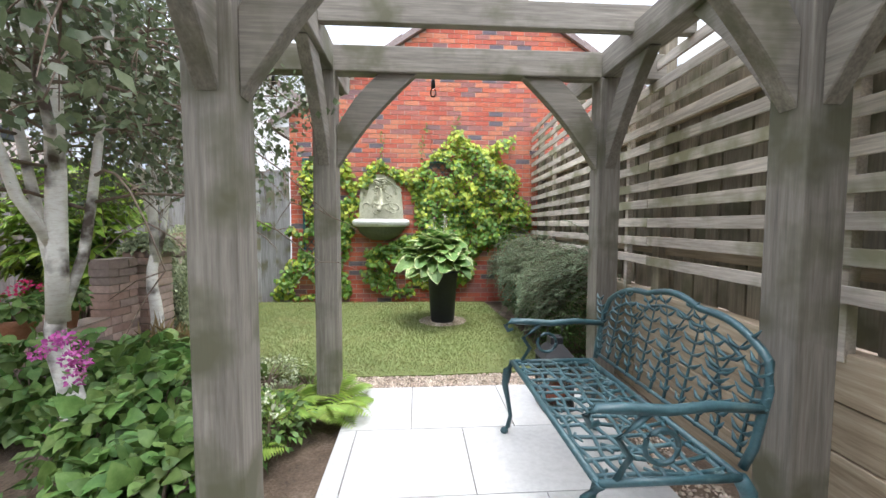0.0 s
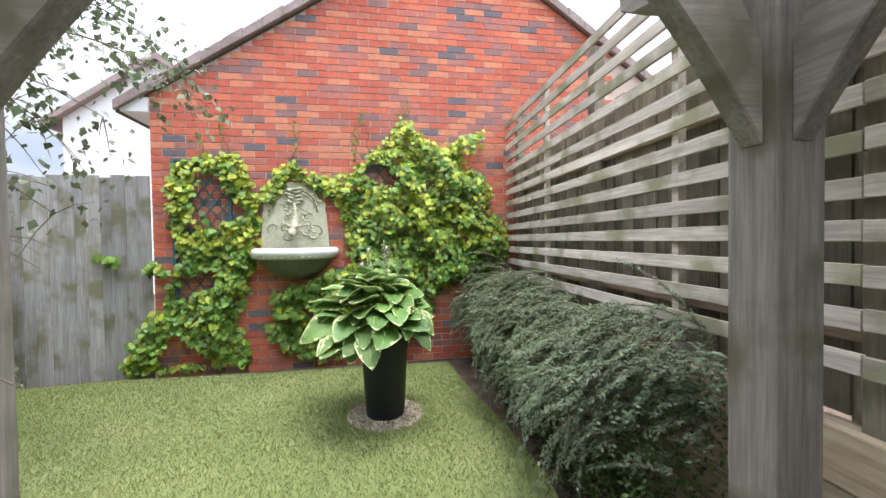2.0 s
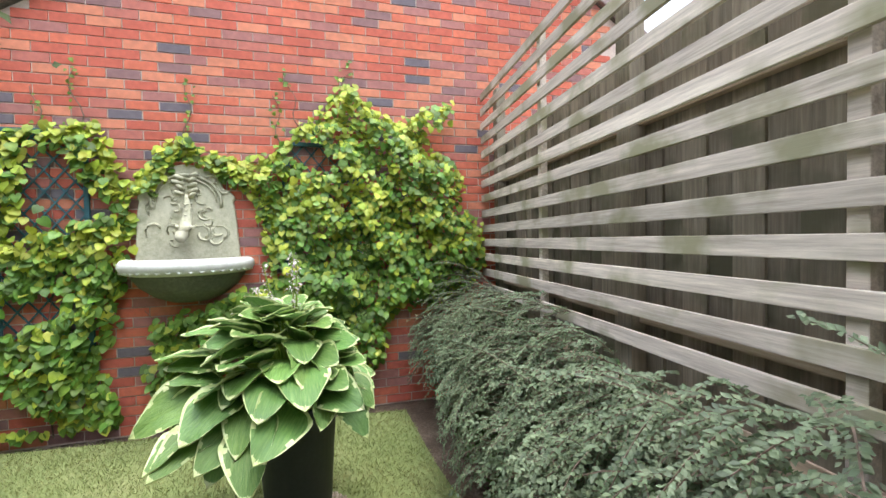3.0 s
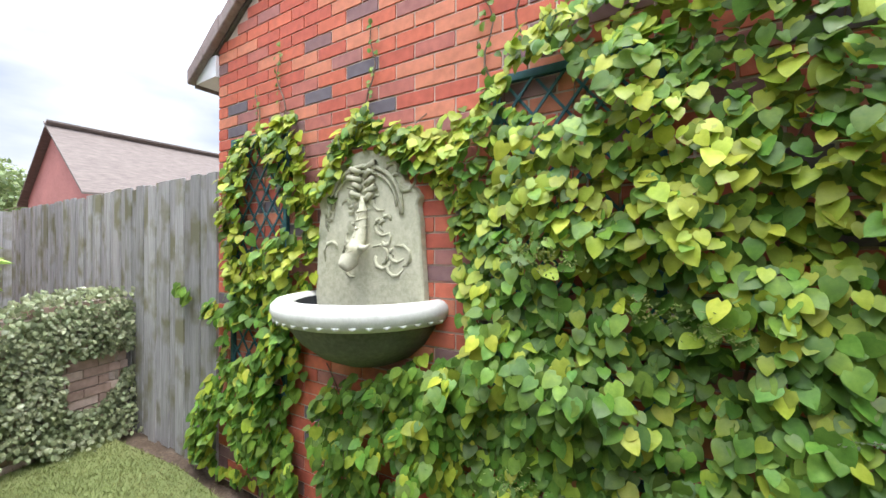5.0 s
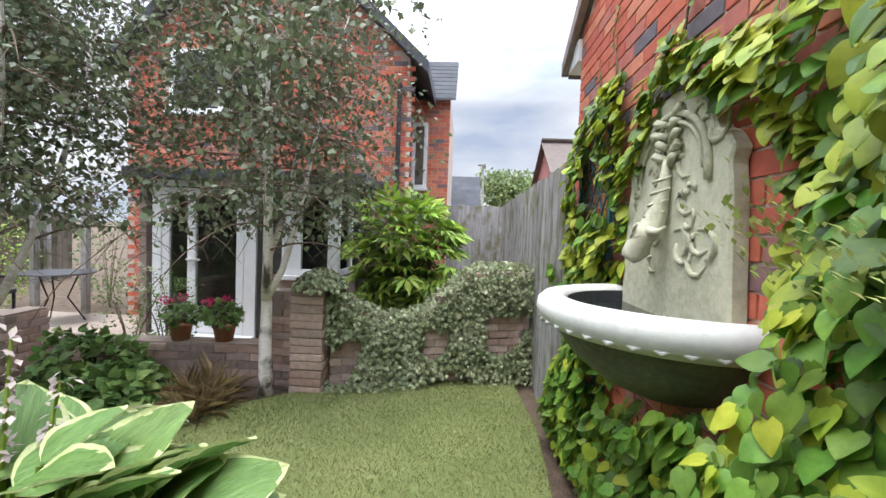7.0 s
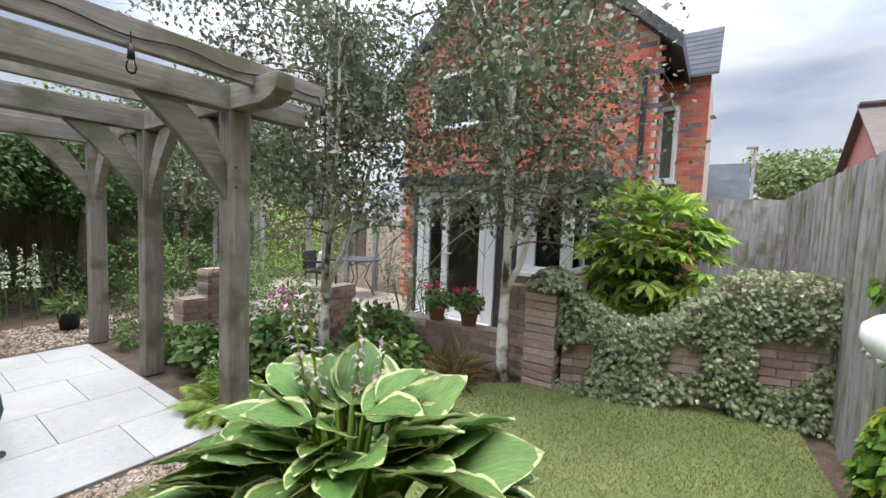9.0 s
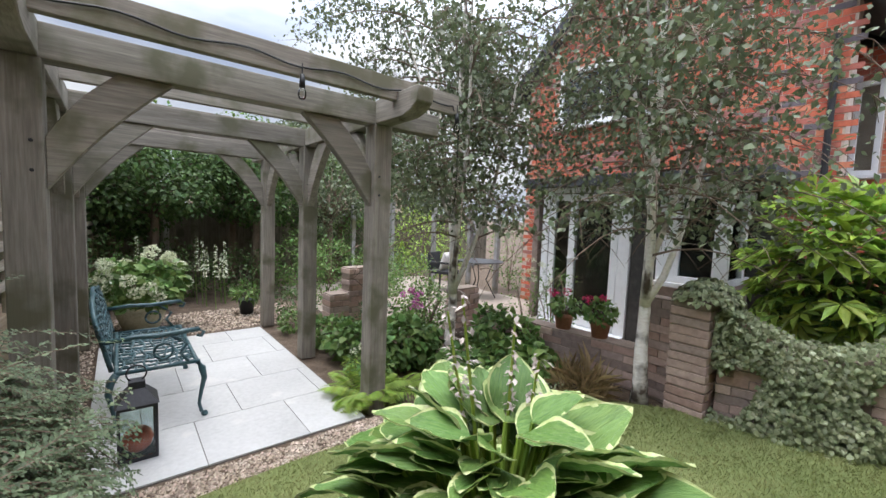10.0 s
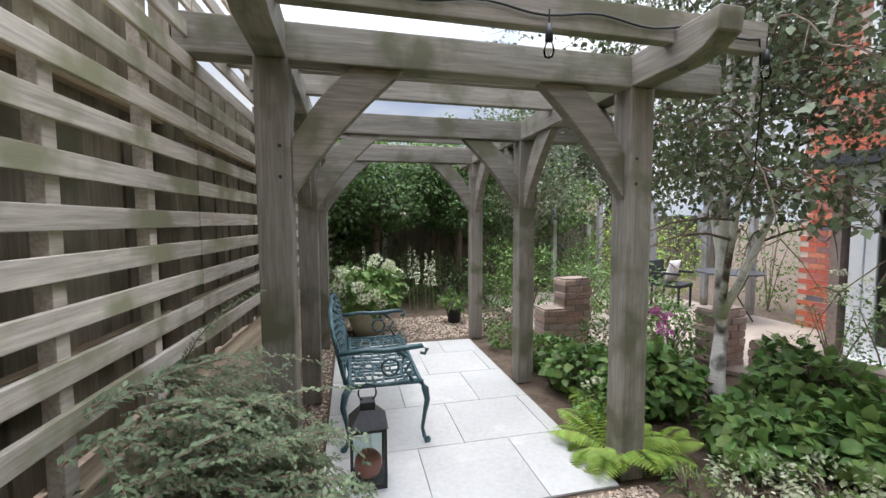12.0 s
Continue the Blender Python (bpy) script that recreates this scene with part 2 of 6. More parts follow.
m_candle = surf("red_wax", (0.45, 0.07, 0.03), (0.56, 0.11, 0.05), (0.64, 0.16, 0.08), 6, 40, 0.45, 0.15)
m_terra = surf("terracotta", (0.36, 0.15, 0.09), (0.46, 0.21, 0.13), (0.55, 0.29, 0.2), 4, 40, 0.85, 0.2, spot=(0.5, 0.4, 0.33), spot_scale=6, spot_at=0.66)
m_cable = surf("black_cable", (0.012, 0.012, 0.012), (0.02, 0.02, 0.02), (0.03, 0.03, 0.03), 5, 40, 0.5, 0)
m_bulb = glass_mat("clear_bulb", (0.93, 0.93, 0.9))
m_birch = surf("birch_bark", (0.60, 0.53, 0.46), (0.79, 0.75, 0.69), (0.87, 0.85, 0.81), 2.2, 9, 0.8, 0.4, 0.004, (6, 6, 22), spot=(0.10, 0.075, 0.06), spot_scale=5, spot_at=0.56)
m_twig = surf("brown_twig", (0.10, 0.07, 0.05), (0.16, 0.115, 0.085), (0.24, 0.18, 0.14), 5, 40, 0.9, 0.2)


def leaf_mat(name, a, b, c, spread=0.35, hue=0.02, rough=0.5, thin=0.3):
    return surf(name, a, b, c, 5, 30, rough, 0, random_by="island", spread=spread, hue=hue, thin=thin, spec=0.35)


m_leaf_birch = leaf_mat("birch_leaf", (0.075, 0.10, 0.05), (0.128, 0.16, 0.085), (0.205, 0.23, 0.14), 0.4, 0.02, 0.38)
m_leaf_climb = leaf_mat("climber_leaf", (0.075, 0.155, 0.022), (0.13, 0.245, 0.035), (0.22, 0.345, 0.052), 0.4, 0.02, 0.42)
m_leaf_lime = leaf_mat("young_climber_leaf", (0.25, 0.33, 0.03), (0.36, 0.43, 0.045), (0.50, 0.54, 0.075), 0.3, 0.02, 0.45)
m_leaf_cot = leaf_mat("cotoneaster_leaf", (0.078, 0.112, 0.058), (0.132, 0.175, 0.095), (0.215, 0.26, 0.16), 0.4, 0.015, 0.5)
m_leaf_ivy = leaf_mat("variegated_ivy_leaf", (0.14, 0.175, 0.085), (0.27, 0.31, 0.165), (0.56, 0.57, 0.40), 0.4, 0.015, 0.5)
m_leaf_pale = leaf_mat("white_edged_leaf", (0.16, 0.22, 0.09), (0.42, 0.46, 0.29), (0.70, 0.71, 0.56), 0.4, 0.015)
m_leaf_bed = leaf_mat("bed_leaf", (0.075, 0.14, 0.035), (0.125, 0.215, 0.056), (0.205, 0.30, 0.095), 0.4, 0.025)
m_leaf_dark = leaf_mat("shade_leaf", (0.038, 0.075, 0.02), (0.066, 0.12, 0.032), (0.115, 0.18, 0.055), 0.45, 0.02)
m_leaf_fatsia = leaf_mat("fatsia_leaf", (0.19, 0.31, 0.04), (0.29, 0.43, 0.07), (0.42, 0.54, 0.115), 0.4, 0.02, 0.35)
m_leaf_fern = leaf_mat("fern_frond", (0.17, 0.27, 0.04), (0.25, 0.36, 0.06), (0.35, 0.45, 0.10), 0.25, 0.015)
m_leaf_hosta = surf("hosta_leaf", (0.07, 0.15, 0.038), (0.125, 0.235, 0.055), (0.215, 0.33, 0.095), 3, 7, 0.38, 0.7, 0.008, (1, 14, 1), random_by="object", spread=0.25, hue=0.012, thin=0.2)
m_hosta_edge = surf("hosta_margin", (0.34, 0.43, 0.14), (0.52, 0.58, 0.27), (0.68, 0.71, 0.45), 3, 20, 0.45, 0.2, random_by="object", spread=0.12, thin=0.2)
m_white_fl = leaf_mat("cream_petal", (0.52, 0.55, 0.36), (0.68, 0.70, 0.52), (0.80, 0.81, 0.68), 0.15, 0.01, 0.7)
m_pink_fl = leaf_mat("magenta_petal", (0.42, 0.06, 0.28), (0.55, 0.12, 0.40), (0.66, 0.25, 0.52), 0.25, 0.015, 0.7)
m_red_fl = leaf_mat("cerise_petal", (0.50, 0.02, 0.12), (0.62, 0.035, 0.16), (0.72, 0.07, 0.24), 0.2, 0.01, 0.7)
m_seed = leaf_mat("faded_flower", (0.36, 0.30, 0.27), (0.50, 0.43, 0.40), (0.62, 0.56, 0.54), 0.25, 0.01, 0.8)
m_straw = leaf_mat("straw_blade", (0.26, 0.19, 0.09), (0.36, 0.27, 0.14), (0.46, 0.37, 0.2), 0.3, 0.01, 0.7)
m_far_leaf = leaf_mat("far_leaf", (0.11, 0.16, 0.05), (0.17, 0.225, 0.08), (0.25, 0.30, 0.12), 0.35, 0.02)
m_patio = surf("sandstone_patio", (0.22, 0.18, 0.145), (0.32, 0.265, 0.22), (0.42, 0.36, 0.30), 2, 30, 0.85, 0.2)
m_fabric = surf("dark_chair_weave", (0.015, 0.015, 0.017), (0.025, 0.025, 0.028), (0.04, 0.04, 0.043), 5, 80, 0.8, 0.4)
m_cushion = surf("pale_cushion", (0.62, 0.58, 0.56), (0.72, 0.69, 0.67), (0.78, 0.76, 0.75), 5, 60, 0.9, 0.2)


# ---- helpers for meshes ----
rng = np.random.default_rng(7)


def link(name, me, material, parent=None, label="", smooth=False):
    me.materials.append(material)
    if smooth:
        me.polygons.foreach_set("use_smooth", [True] * len(me.polygons))
    ob = new(name, me)
    if parent:
        ob.parent = parent
    if label:
        tagged(ob, label)
    return ob


def part(name, bm, material, parent=None, label="", smooth=False):
    me = bpy.data.meshes.new(name)
    bm.to_mesh(me)
    bm.free()
    return link(name, me, material, parent, label, smooth)


def raw(name, verts, faces, material, parent=None, label="", smooth=False):
    me = bpy.data.meshes.new(name)
    me.from_pydata(verts, [], faces)
    me.update()
    return link(name, me, material, parent, label, smooth)


def base(name, loc, label, category, group="", rz=0.0):
    ob = new(name)
    ob.empty_display_size = 0.05
    ob.matrix_world = pose(*loc, 0, 0, rz)
    return tagged(ob, label, category, group)


BOX_FACES = [(0, 1, 3, 2), (4, 6, 7, 5), (0, 4, 5, 1), (2, 3, 7, 6), (0, 2, 6, 4), (1, 5, 7, 3)]


def block(x0, x1, y0, y1, z0, z1, bevel=0.0, bm=None):
    """A box, its edges worn round by bevel, into bm."""
    bm = bm or bmesh.new()
    vs = [bm.verts.new((x, y, z)) for x in (x0, x1) for y in (y0, y1) for z in (z0, z1)]
    fs = [bm.faces.new([vs[i] for i in f]) for f in BOX_FACES]
    if bevel:
        es = list({e for f in fs for e in f.edges})
        bmesh.ops.bevel(bm, geom=es, offset=bevel, segments=2, affect='EDGES', profile=0.6)
    bmesh.ops.recalc_face_normals(bm, faces=bm.faces)
    return bm


def prism(points, axis, a, b, bevel=0.0, bm=None):
    """A polygon of (u, v) drawn out along an axis from a to b."""
    bm = bm or bmesh.new()
    at = {"x": lambda u, v, d: (d, u, v), "y": lambda u, v, d: (u, d, v), "z": lambda u, v, d: (u, v, d)}[axis]
    lo = [bm.verts.new(at(u, v, a)) for u, v in points]
    hi = [bm.verts.new(at(u, v, b)) for u, v in points]
    bm.faces.new(lo)
    bm.faces.new(hi[::-1])
    k = len(points)
    for i in range(k):
        bm.faces.new((lo[i], hi[i], hi[(i + 1) % k], lo[(i + 1) % k]))
    bmesh.ops.recalc_face_normals(bm, faces=bm.faces)
    if bevel:
        bmesh.ops.bevel(bm, geom=list(bm.edges), offset=bevel, segments=1, affect='EDGES')
    return bm


def lathe(profile, segments=32, bm=None, arc=2 * math.pi, start=0.0, squash=1.0, centre=(0, 0)):
    """Turn (radius, z) pairs about the upright axis."""
    bm = bm or bmesh.new()
    closed = arc > 6.28
    count = segments if closed else segments + 1
    rings = []
    for r, z in profile:
        rings.append([bm.verts.new((centre[0] + r * math.cos(start + arc * i / segments), centre[1] + squash * r * math.sin(start + arc * i / segments), z)) for i in range(count)])
    for a, b in zip(rings, rings[1:]):
        for i in range(segments):
            j = (i + 1) % count
            bm.faces.new((a[i], a[j], b[j], b[i]))
    return bm


def tube(points, radii, sides=7, closed_ends=True):
    """Vertices and faces of a tapered tube through points."""
    pts = [Vector(p) for p in points]
    if not isinstance(radii, (list, tuple)):
        radii = [radii] * len(pts)
    verts, faces = [], []
    for i, p in enumerate(pts):
        way = (pts[min(i + 1, len(pts) - 1)] - pts[max(i - 1, 0)]).normalized()
        side = way.cross(Vector((0.31, 0.17, 0.93)) if abs(way.z) < 0.9 else Vector((0.9, 0.31, 0.1))).normalized()
        up = side.cross(way)
        for k in range(sides):
            a = 2 * math.pi * k / sides
            verts.append(tuple(p + (side * math.cos(a) + up * math.sin(a)) * radii[i]))
    for i in range(len(pts) - 1):
        for k in range(sides):
            faces.append((i * sides + k, i * sides + (k + 1) % sides, (i + 1) * sides + (k + 1) % sides, (i + 1) * sides + k))
    if closed_ends:
        faces.append(tuple(range(sides))[::-1])
        faces.append(tuple((len(pts) - 1) * sides + k for k in range(sides)))
    return verts, faces


class Heap:
    """Gathers vertices and faces of many small pieces for one mesh."""

    def __init__(self):
        self.v, self.f = [], []

    def add(self, verts, faces):
        k = len(self.v)
        self.v.extend(verts)
        self.f.extend(tuple(i + k for i in f) for f in faces)

    def box(self, x0, x1, y0, y1, z0, z1):
        self.add([(x, y, z) for x in (x0, x1) for y in (y0, y1) for z in (z0, z1)], BOX_FACES)

    def put(self, name, material, parent=None, label="", smooth=False):
        return raw(name, self.v, self.f, material, parent, label, smooth)


HEART = ([(0, 0, 0), (0.35, 0, -0.01), (0.70, 0, -0.08), (0.98, 0, -0.26), (-0.09, 0.2, 0.02), (0.1, 0.38, 0.09), (0.42, 0.42, 0.07), (0.76, 0.22, -0.06),
          (-0.09, -0.2, 0.02), (0.1, -0.38, 0.09), (0.42, -0.42, 0.07), (0.76, -0.22, -0.06)],
         [(0, 1, 5, 4), (1, 2, 6, 5), (2, 3, 7, 6), (0, 8, 9, 1), (1, 9, 10, 2), (2, 10, 11, 3)])


def heart_leaf(rows=7):
    """A round-shouldered pointed leaf with a folded midrib and a drooping tip."""
    v, f = [], []
    for i in range(rows + 1):
        t = i / rows
        w = 0.46 * math.sin(math.pi * min(1.0, 0.10 + 0.90 * t ** 0.62)) ** 0.75 if t < 1 else 0.0
        for s in (-1, -0.55, 0, 0.55, 1):
            v.append((t - 0.14 * abs(s) * (1 - t) ** 4, s * w, 0.09 * abs(s) - 0.22 * t * t - 0.05 * abs(s) ** 3 + 0.015 * math.sin(9 * t + 2 * s) * abs(s)))
    for i in range(rows):
        for j in range(4):
            a = i * 5 + j
            f.append((a, a + 5, a + 6, a + 1))
    return v, f


HEART_FINE = heart_leaf()
OVAL = ([(0, 0, 0), (0.5, 0.27, 0.05), (1, 0, -0.08), (0.5, -0.27, 0.05)], [(0, 2, 1), (0, 3, 2)])
BLADE = ([(0, 0, 0), (0.45, 0.022, 0.03), (1, 0, -0.2), (0.45, -0.022, 0.03)], [(0, 2, 1), (0, 3, 2)])
TURF = ([(0, 0, 0), (0.5, 0.06, 0.03), (1, 0, -0.1), (0.5, -0.06, 0.03)], [(0, 2, 1), (0, 3, 2)])
LONG = ([(0, 0, 0), (0.45, 0.11, 0.03), (1, 0, -0.12), (0.45, -0.11, 0.03)], [(0, 2, 1), (0, 3, 2)])


def unit(a):
    return a / np.maximum(np.linalg.norm(a, axis=1, keepdims=True), 1e-9)


def leaves(name, places, ways, ups, sizes, shape, material, parent=None, label=""):
    """Many leaves as one mesh: place of the stalk, way of the tip, up side, length."""
    tv, tf = np.array(shape[0]), shape[1]
    ways = unit(np.asarray(ways, float))
    sides = unit(np.cross(np.asarray(ups, float), ways))
    norms = np.cross(ways, sides)
    sz = np.asarray(sizes, float)[:, None, None]
    v = np.asarray(places, float)[:, None, :] + sz * (tv[None, :, 0:1] * ways[:, None, :] + tv[None, :, 1:2] * sides[:, None, :] + tv[None, :, 2:3] * norms[:, None, :])
    n, k = len(v), len(tv)
    me = bpy.data.meshes.new(name)
    me.vertices.add(n * k)
    me.vertices.foreach_set("co", v.reshape(-1))
    loops = np.concatenate([np.array(f) for f in tf])
    counts = np.array([len(f) for f in tf])
    allv = (loops[None, :] + (np.arange(n) * k)[:, None]).reshape(-1)
    me.loops.add(len(allv))
    me.loops.foreach_set("vertex_index", allv.astype(np.int32))
    me.polygons.add(n * len(tf))
    totals = np.tile(counts, n)
    starts = np.concatenate([[0], np.cumsum(totals)[:-1]])
    me.polygons.foreach_set("loop_start", starts.astype(np.int32))
    me.update(calc_edges=True)
    me.validate()
    return link(name, me, material, parent, label, True)


def ball_points(n, centre, radii, hollow=0.55):
    d = unit(rng.normal(size=(n, 3)))
    r = hollow + (1 - hollow) * rng.random((n, 1)) ** 0.6
    return np.array(centre) + d * r * np.array(radii), d


def spray(n, d, droop=0.4, jitter=0.7):
    """Leaf ways and ups for points with outward normals d."""
    way = d + rng.normal(size=(n, 3)) * jitter
    way[:, 2] -= droop
    up = d + rng.normal(size=(n, 3)) * 0.4 + np.array((0, 0, 0.7))
    return way, up


def stuff(ob, label, category):
    return tagged(ob, label, category, "", "stuff")


def structure(ob, label, category):
    return tagged(ob, label, category, "", "structure")


# ---- setting: ground ----
ground = raw("ground", [(-300, -300, -0.06), (300, -300, -0.06), (300, 300, -0.06), (-300, 300, -0.06)], [(0, 1, 2, 3)], m_soil)
structure(ground, "dark brown earth of the garden beds", "ground")

LAWN = [(1.12, 3.15), (1.22, 3.9), (1.2, 4.6), (1.12, 5.3), (1.08, 6.12), (0.3, 6.18), (-1.0, 6.2), (-2.2, 6.28), (-3.3, 6.2), (-3.3, 5.7),
        (-3.1, 5.1), (-2.8, 4.45), (-2.35, 3.85), (-1.9, 3.5), (-1.3, 3.22), (-0.6, 3.1), (0.2, 3.1)]


def inside(poly, x, y):
    hit = False
    for (x0, y0), (x1, y1) in zip(poly, poly[1:] + poly[:1]):
        if (y0 > y) != (y1 > y) and x < (x1 - x0) * (y - y0) / (y1 - y0) + x0:
            hit = not hit
    return hit


lawn = part("lawn", prism(LAWN, "z", -0.055, 0.0), m_turf)
structure(lawn, "mown green lawn with worn yellowish patches", "lawn")
gp, gw, gu, gs = [], [], [], []
while len(gp) < 85000:
    x, y = rng.uniform(-3.4, 1.3), rng.uniform(3.05, 6.35)
    if inside(LAWN, x, y) and (x - 0.345) ** 2 + (y - 4.92) ** 2 > 0.095:
        gp.append((x, y, -0.002))
        gw.append((rng.normal() * 0.6, rng.normal() * 0.6, 1))
        gu.append((rng.normal(), rng.normal(), 0.1))
        gs.append(rng.uniform(0.014, 0.034))
stuff(leaves("grass_blades", gp, gw, gu, gs, TURF, m_grass), "short green grass blades covering the lawn", "grass")


def pebbles(name, n, area, z, smin, smax, label, material=None):
    h = Heap()
    k = 0
    while k < n:
        x, y = area()
        s = rng.uniform(smin, smax)
        a = rng.uniform(0, 3.14)
        c, d = math.cos(a) * s, math.sin(a) * s
        q = rng.uniform(0.5, 0.8)
        h.add([(x + c, y + d, z), (x - d * q, y + c * q, z), (x - c, y - d, z), (x + d * q, y - c * q, z), (x + c * .3, y + d * .3, z + s * 0.7), (x - c * .4, y - d * .4, z + s * 0.6)],
              [(0, 1, 4), (1, 5, 4), (1, 2, 5), (2, 3, 5), (3, 4, 5), (3, 0, 4)])
        k += 1
    return stuff(h.put(name, material or m_gravel), label, "gravel")


bed = part("gravel_bed", prism([(1.02, 2.86), (-0.7, 2.86), (-0.75, 3.09), (1.11, 3.13)], "z", -0.05, -0.012), m_soil)
structure(bed, "brown earth strip under gravel at the lawn's edge", "ground")
pebbles("gravel_strip", 2600, lambda: (rng.uniform(-0.6, 1.12), rng.uniform(2.88, 3.12)), -0.012, 0.006, 0.016, "mixed tan gravel strip between paving and lawn")
pebbles("gravel_side", 1500, lambda: (rng.uniform(1.22, 1.5), rng.uniform(-0.4, 2.9)), -0.055, 0.008, 0.018, "mixed tan gravel beside the paving under the fence")
pebbles("gravel_back", 3200, lambda: (rng.uniform(-1.3, 1.7), rng.uniform(-1.6, -0.36)), -0.058, 0.010, 0.024, "brown bark and gravel behind the paving")


def ring():
    a, r = rng.uniform(0, 6.283), math.sqrt(rng.uniform(0.01, 0.085))
    return 0.345 + r * math.cos(a), 4.92 + r * math.sin(a)


pebbles("gravel_ring", 1700, ring, 0.001, 0.006, 0.015, "pale pinkish gravel ring round the tall planter")

# ---- paving ----
pav = part("paving", block(-0.437, 1.196, -0.065, 2.853, -0.055, -0.008), m_joint)
structure(pav, "pale cream porcelain slab path under the pergola", "paving")
rows_y = [2.853, 2.235, 1.633, 1.0, 0.385, -0.065]
for i, (y1, y0) in enumerate(zip(rows_y, rows_y[1:])):
    cuts = sorted([-0.437, 1.196] + ([-0.015, 0.61] if i % 2 == 0 else [-0.335, 0.29, 0.905]))
    for x0, x1 in zip(cuts, cuts[1:]):
        cx, cy = (x0 + x1) / 2, (y0 + y1) / 2
        hx, hy = (x1 - x0) / 2 - 0.0025, (y1 - y0) / 2 - 0.0025
        sl = part("slab", block(-hx, hx, -hy, hy, -0.012, 0.0, 0.0015), m_slab, pav)
        sl.location = (cx, cy, 0.002)

# ---- garage gable wall ----
WY, WL, WR = 6.426, -1.96, 4.46
APX, APZ, SLOPE = 1.25, 4.97, 0.648
EAVE = APZ - SLOPE * (APX - WL)


def roof_z(x):
    return APZ - SLOPE * abs(x - APX)


wall_n = part("wall_north", prism([(WL, -0.06), (WR, -0.06), (WR, EAVE), (APX, APZ), (WL, EAVE)], "y", WY, WY + 0.25), m_mortar)
structure(wall_n, "red facing brick gable wall of a garage", "wall")
me_brick = bpy.data.meshes.new("brick")
bmb = block(-0.1075, 0.1075, -0.007, 0.02, -0.0325, 0.0325, 0.003)
bmb.to_mesh(me_brick)
bmb.free()
me_brick.materials.append(m_brick)
me_half = bpy.data.meshes.new("brick")
bmb = block(-0.051, 0.051, -0.007, 0.02, -0.0325, 0.0325, 0.003)
bmb.to_mesh(me_half)
bmb.free()
me_half.materials.append(m_brick)
rest = Heap()
singles = []
for c in range(67):
    z = c * 0.075 + 0.0375 - 0.05
    x = WL
    first = True
    while x < WR:
        wdt = 0.1025 if first and c % 2 else 0.215
        first = False
        cx = x + wdt / 2
        if x + wdt <= WR + 0.01 and z - 0.01 < roof_z(cx):
            near = 1.72 < z < 2.75 and -1.9 < cx < 1.9
            if near and len(singles) < 290:
                singles.append((cx, z, wdt < 0.15))
            elif cx < 3.3:
                rest.box(x, x + wdt, WY - 0.007, WY + 0.01, z - 0.0325, z + 0.0325)
        x += wdt + 0.01
tagged(rest.put("bricks", m_brick_i, wall_n), "red and purple facing bricks in stretcher bond", kind="stuff")

# roof edge over the gable
roof = base("garage_roof", (0, 0, 0), "brown tiled garage roof with mortared verge", "roof")
structure(roof, "brown tiled garage roof with mortared verge", "roof")
for sgn, xe in ((-1, WL - 0.30), (1, WR + 0.30)):
    ze = APZ - SLOPE * abs(xe - APX)
    part("roof_slope", prism([(xe, ze + 0.01), (APX, APZ + 0.01), (APX, APZ + 0.13), (xe, ze + 0.11)], "y", WY - 0.02, WY + 5.0), m_rooftile, roof)
    n = 17
    for i in range(n):
        a, b = i / n, (i + 1) / n
        xa, xb = xe + (APX - xe) * a, xe + (APX - xe) * b
        za, zb = (APZ - SLOPE * abs(x - APX) for x in (xa, xb))
        lift = 0.018 if i % 2 else 0.006
        part("verge_tile", prism([(xa, za + 0.02), (xb, zb + 0.02), (xb, zb + 0.125 + lift), (xa, za + 0.115 + lift)], "y", WY - 0.075, WY - 0.022, 0.006), m_verge, roof)
part("soffit_box", block(WL - 0.26, WL - 0.002, WY - 0.03, WY + 5, EAVE - 0.17, EAVE - 0.02, 0.004), m_upvc, roof, "white plastic eaves box")
for i in range(1, 6):
    part("garage_side", block(WL + 0.0, WL + 0.22, WY + 0.26 + (i - 1), WY + 0.25 + i, -0.06, EAVE - 0.03), m_mortar, roof)

# ---- slatted fence ----
FX = 1.86
FENCE_TURN = -3.2


def turned(px, py, degrees, nx, ny):
    """Place of an origin that carries (px, py) to (nx, ny) when turned."""
    c, s = math.cos(math.radians(degrees)), math.sin(math.radians(degrees))
    return nx - (c * px - s * py), ny - (s * px + c * py), 0


FENCE_AT = turned(FX, 6.42, FENCE_TURN, 1.885, 6.42)
fence = base("fence_slatted", FENCE_AT, "silvered horizontal slat screen before an old board fence", "fence", rz=FENCE_TURN)
structure(fence, "silvered horizontal slat screen before an old board fence", "fence")
y = -4.6
me_board = bpy.data.meshes.new("board")
bmb = block(-0.01, 0.01, -0.058, 0.058, 0.72, 2.30, 0.002)
bmb.to_mesh(me_board)
bmb.free()
me_board.materials.append(m_board)
while y < 6.4:
    ob = new("board", me_board)
    ob.parent = fence
    ob.location = (FX + 0.165 + (0.012 if int(y * 8.3) % 2 else 0), y, rng.uniform(-0.02, 0.02))
    y += 0.112
for y0 in (-3.6, -1.75, -0.45, 1.3, 3.06, 3.52, 5.22):
    part("batten", block(FX + 0.021, FX + 0.065, y0 - 0.024, y0 + 0.024, 0.70, 2.76, 0.003), m_slat, fence)
for y0 in (-2.7, -0.9, 0.9, 2.7, 4.45, 6.2):
    part("fence_post", block(FX + 0.07, FX + 0.15, y0 - 0.05, y0 + 0.05, -0.05, 2.72, 0.004), m_board, fence)
for z0 in (1.05, 1.95):
    part("rail", block(FX + 0.112, FX + 0.152, -4.6, 6.4, z0 - 0.045, z0 + 0.045, 0.004), m_sleeper, fence)
k = 0
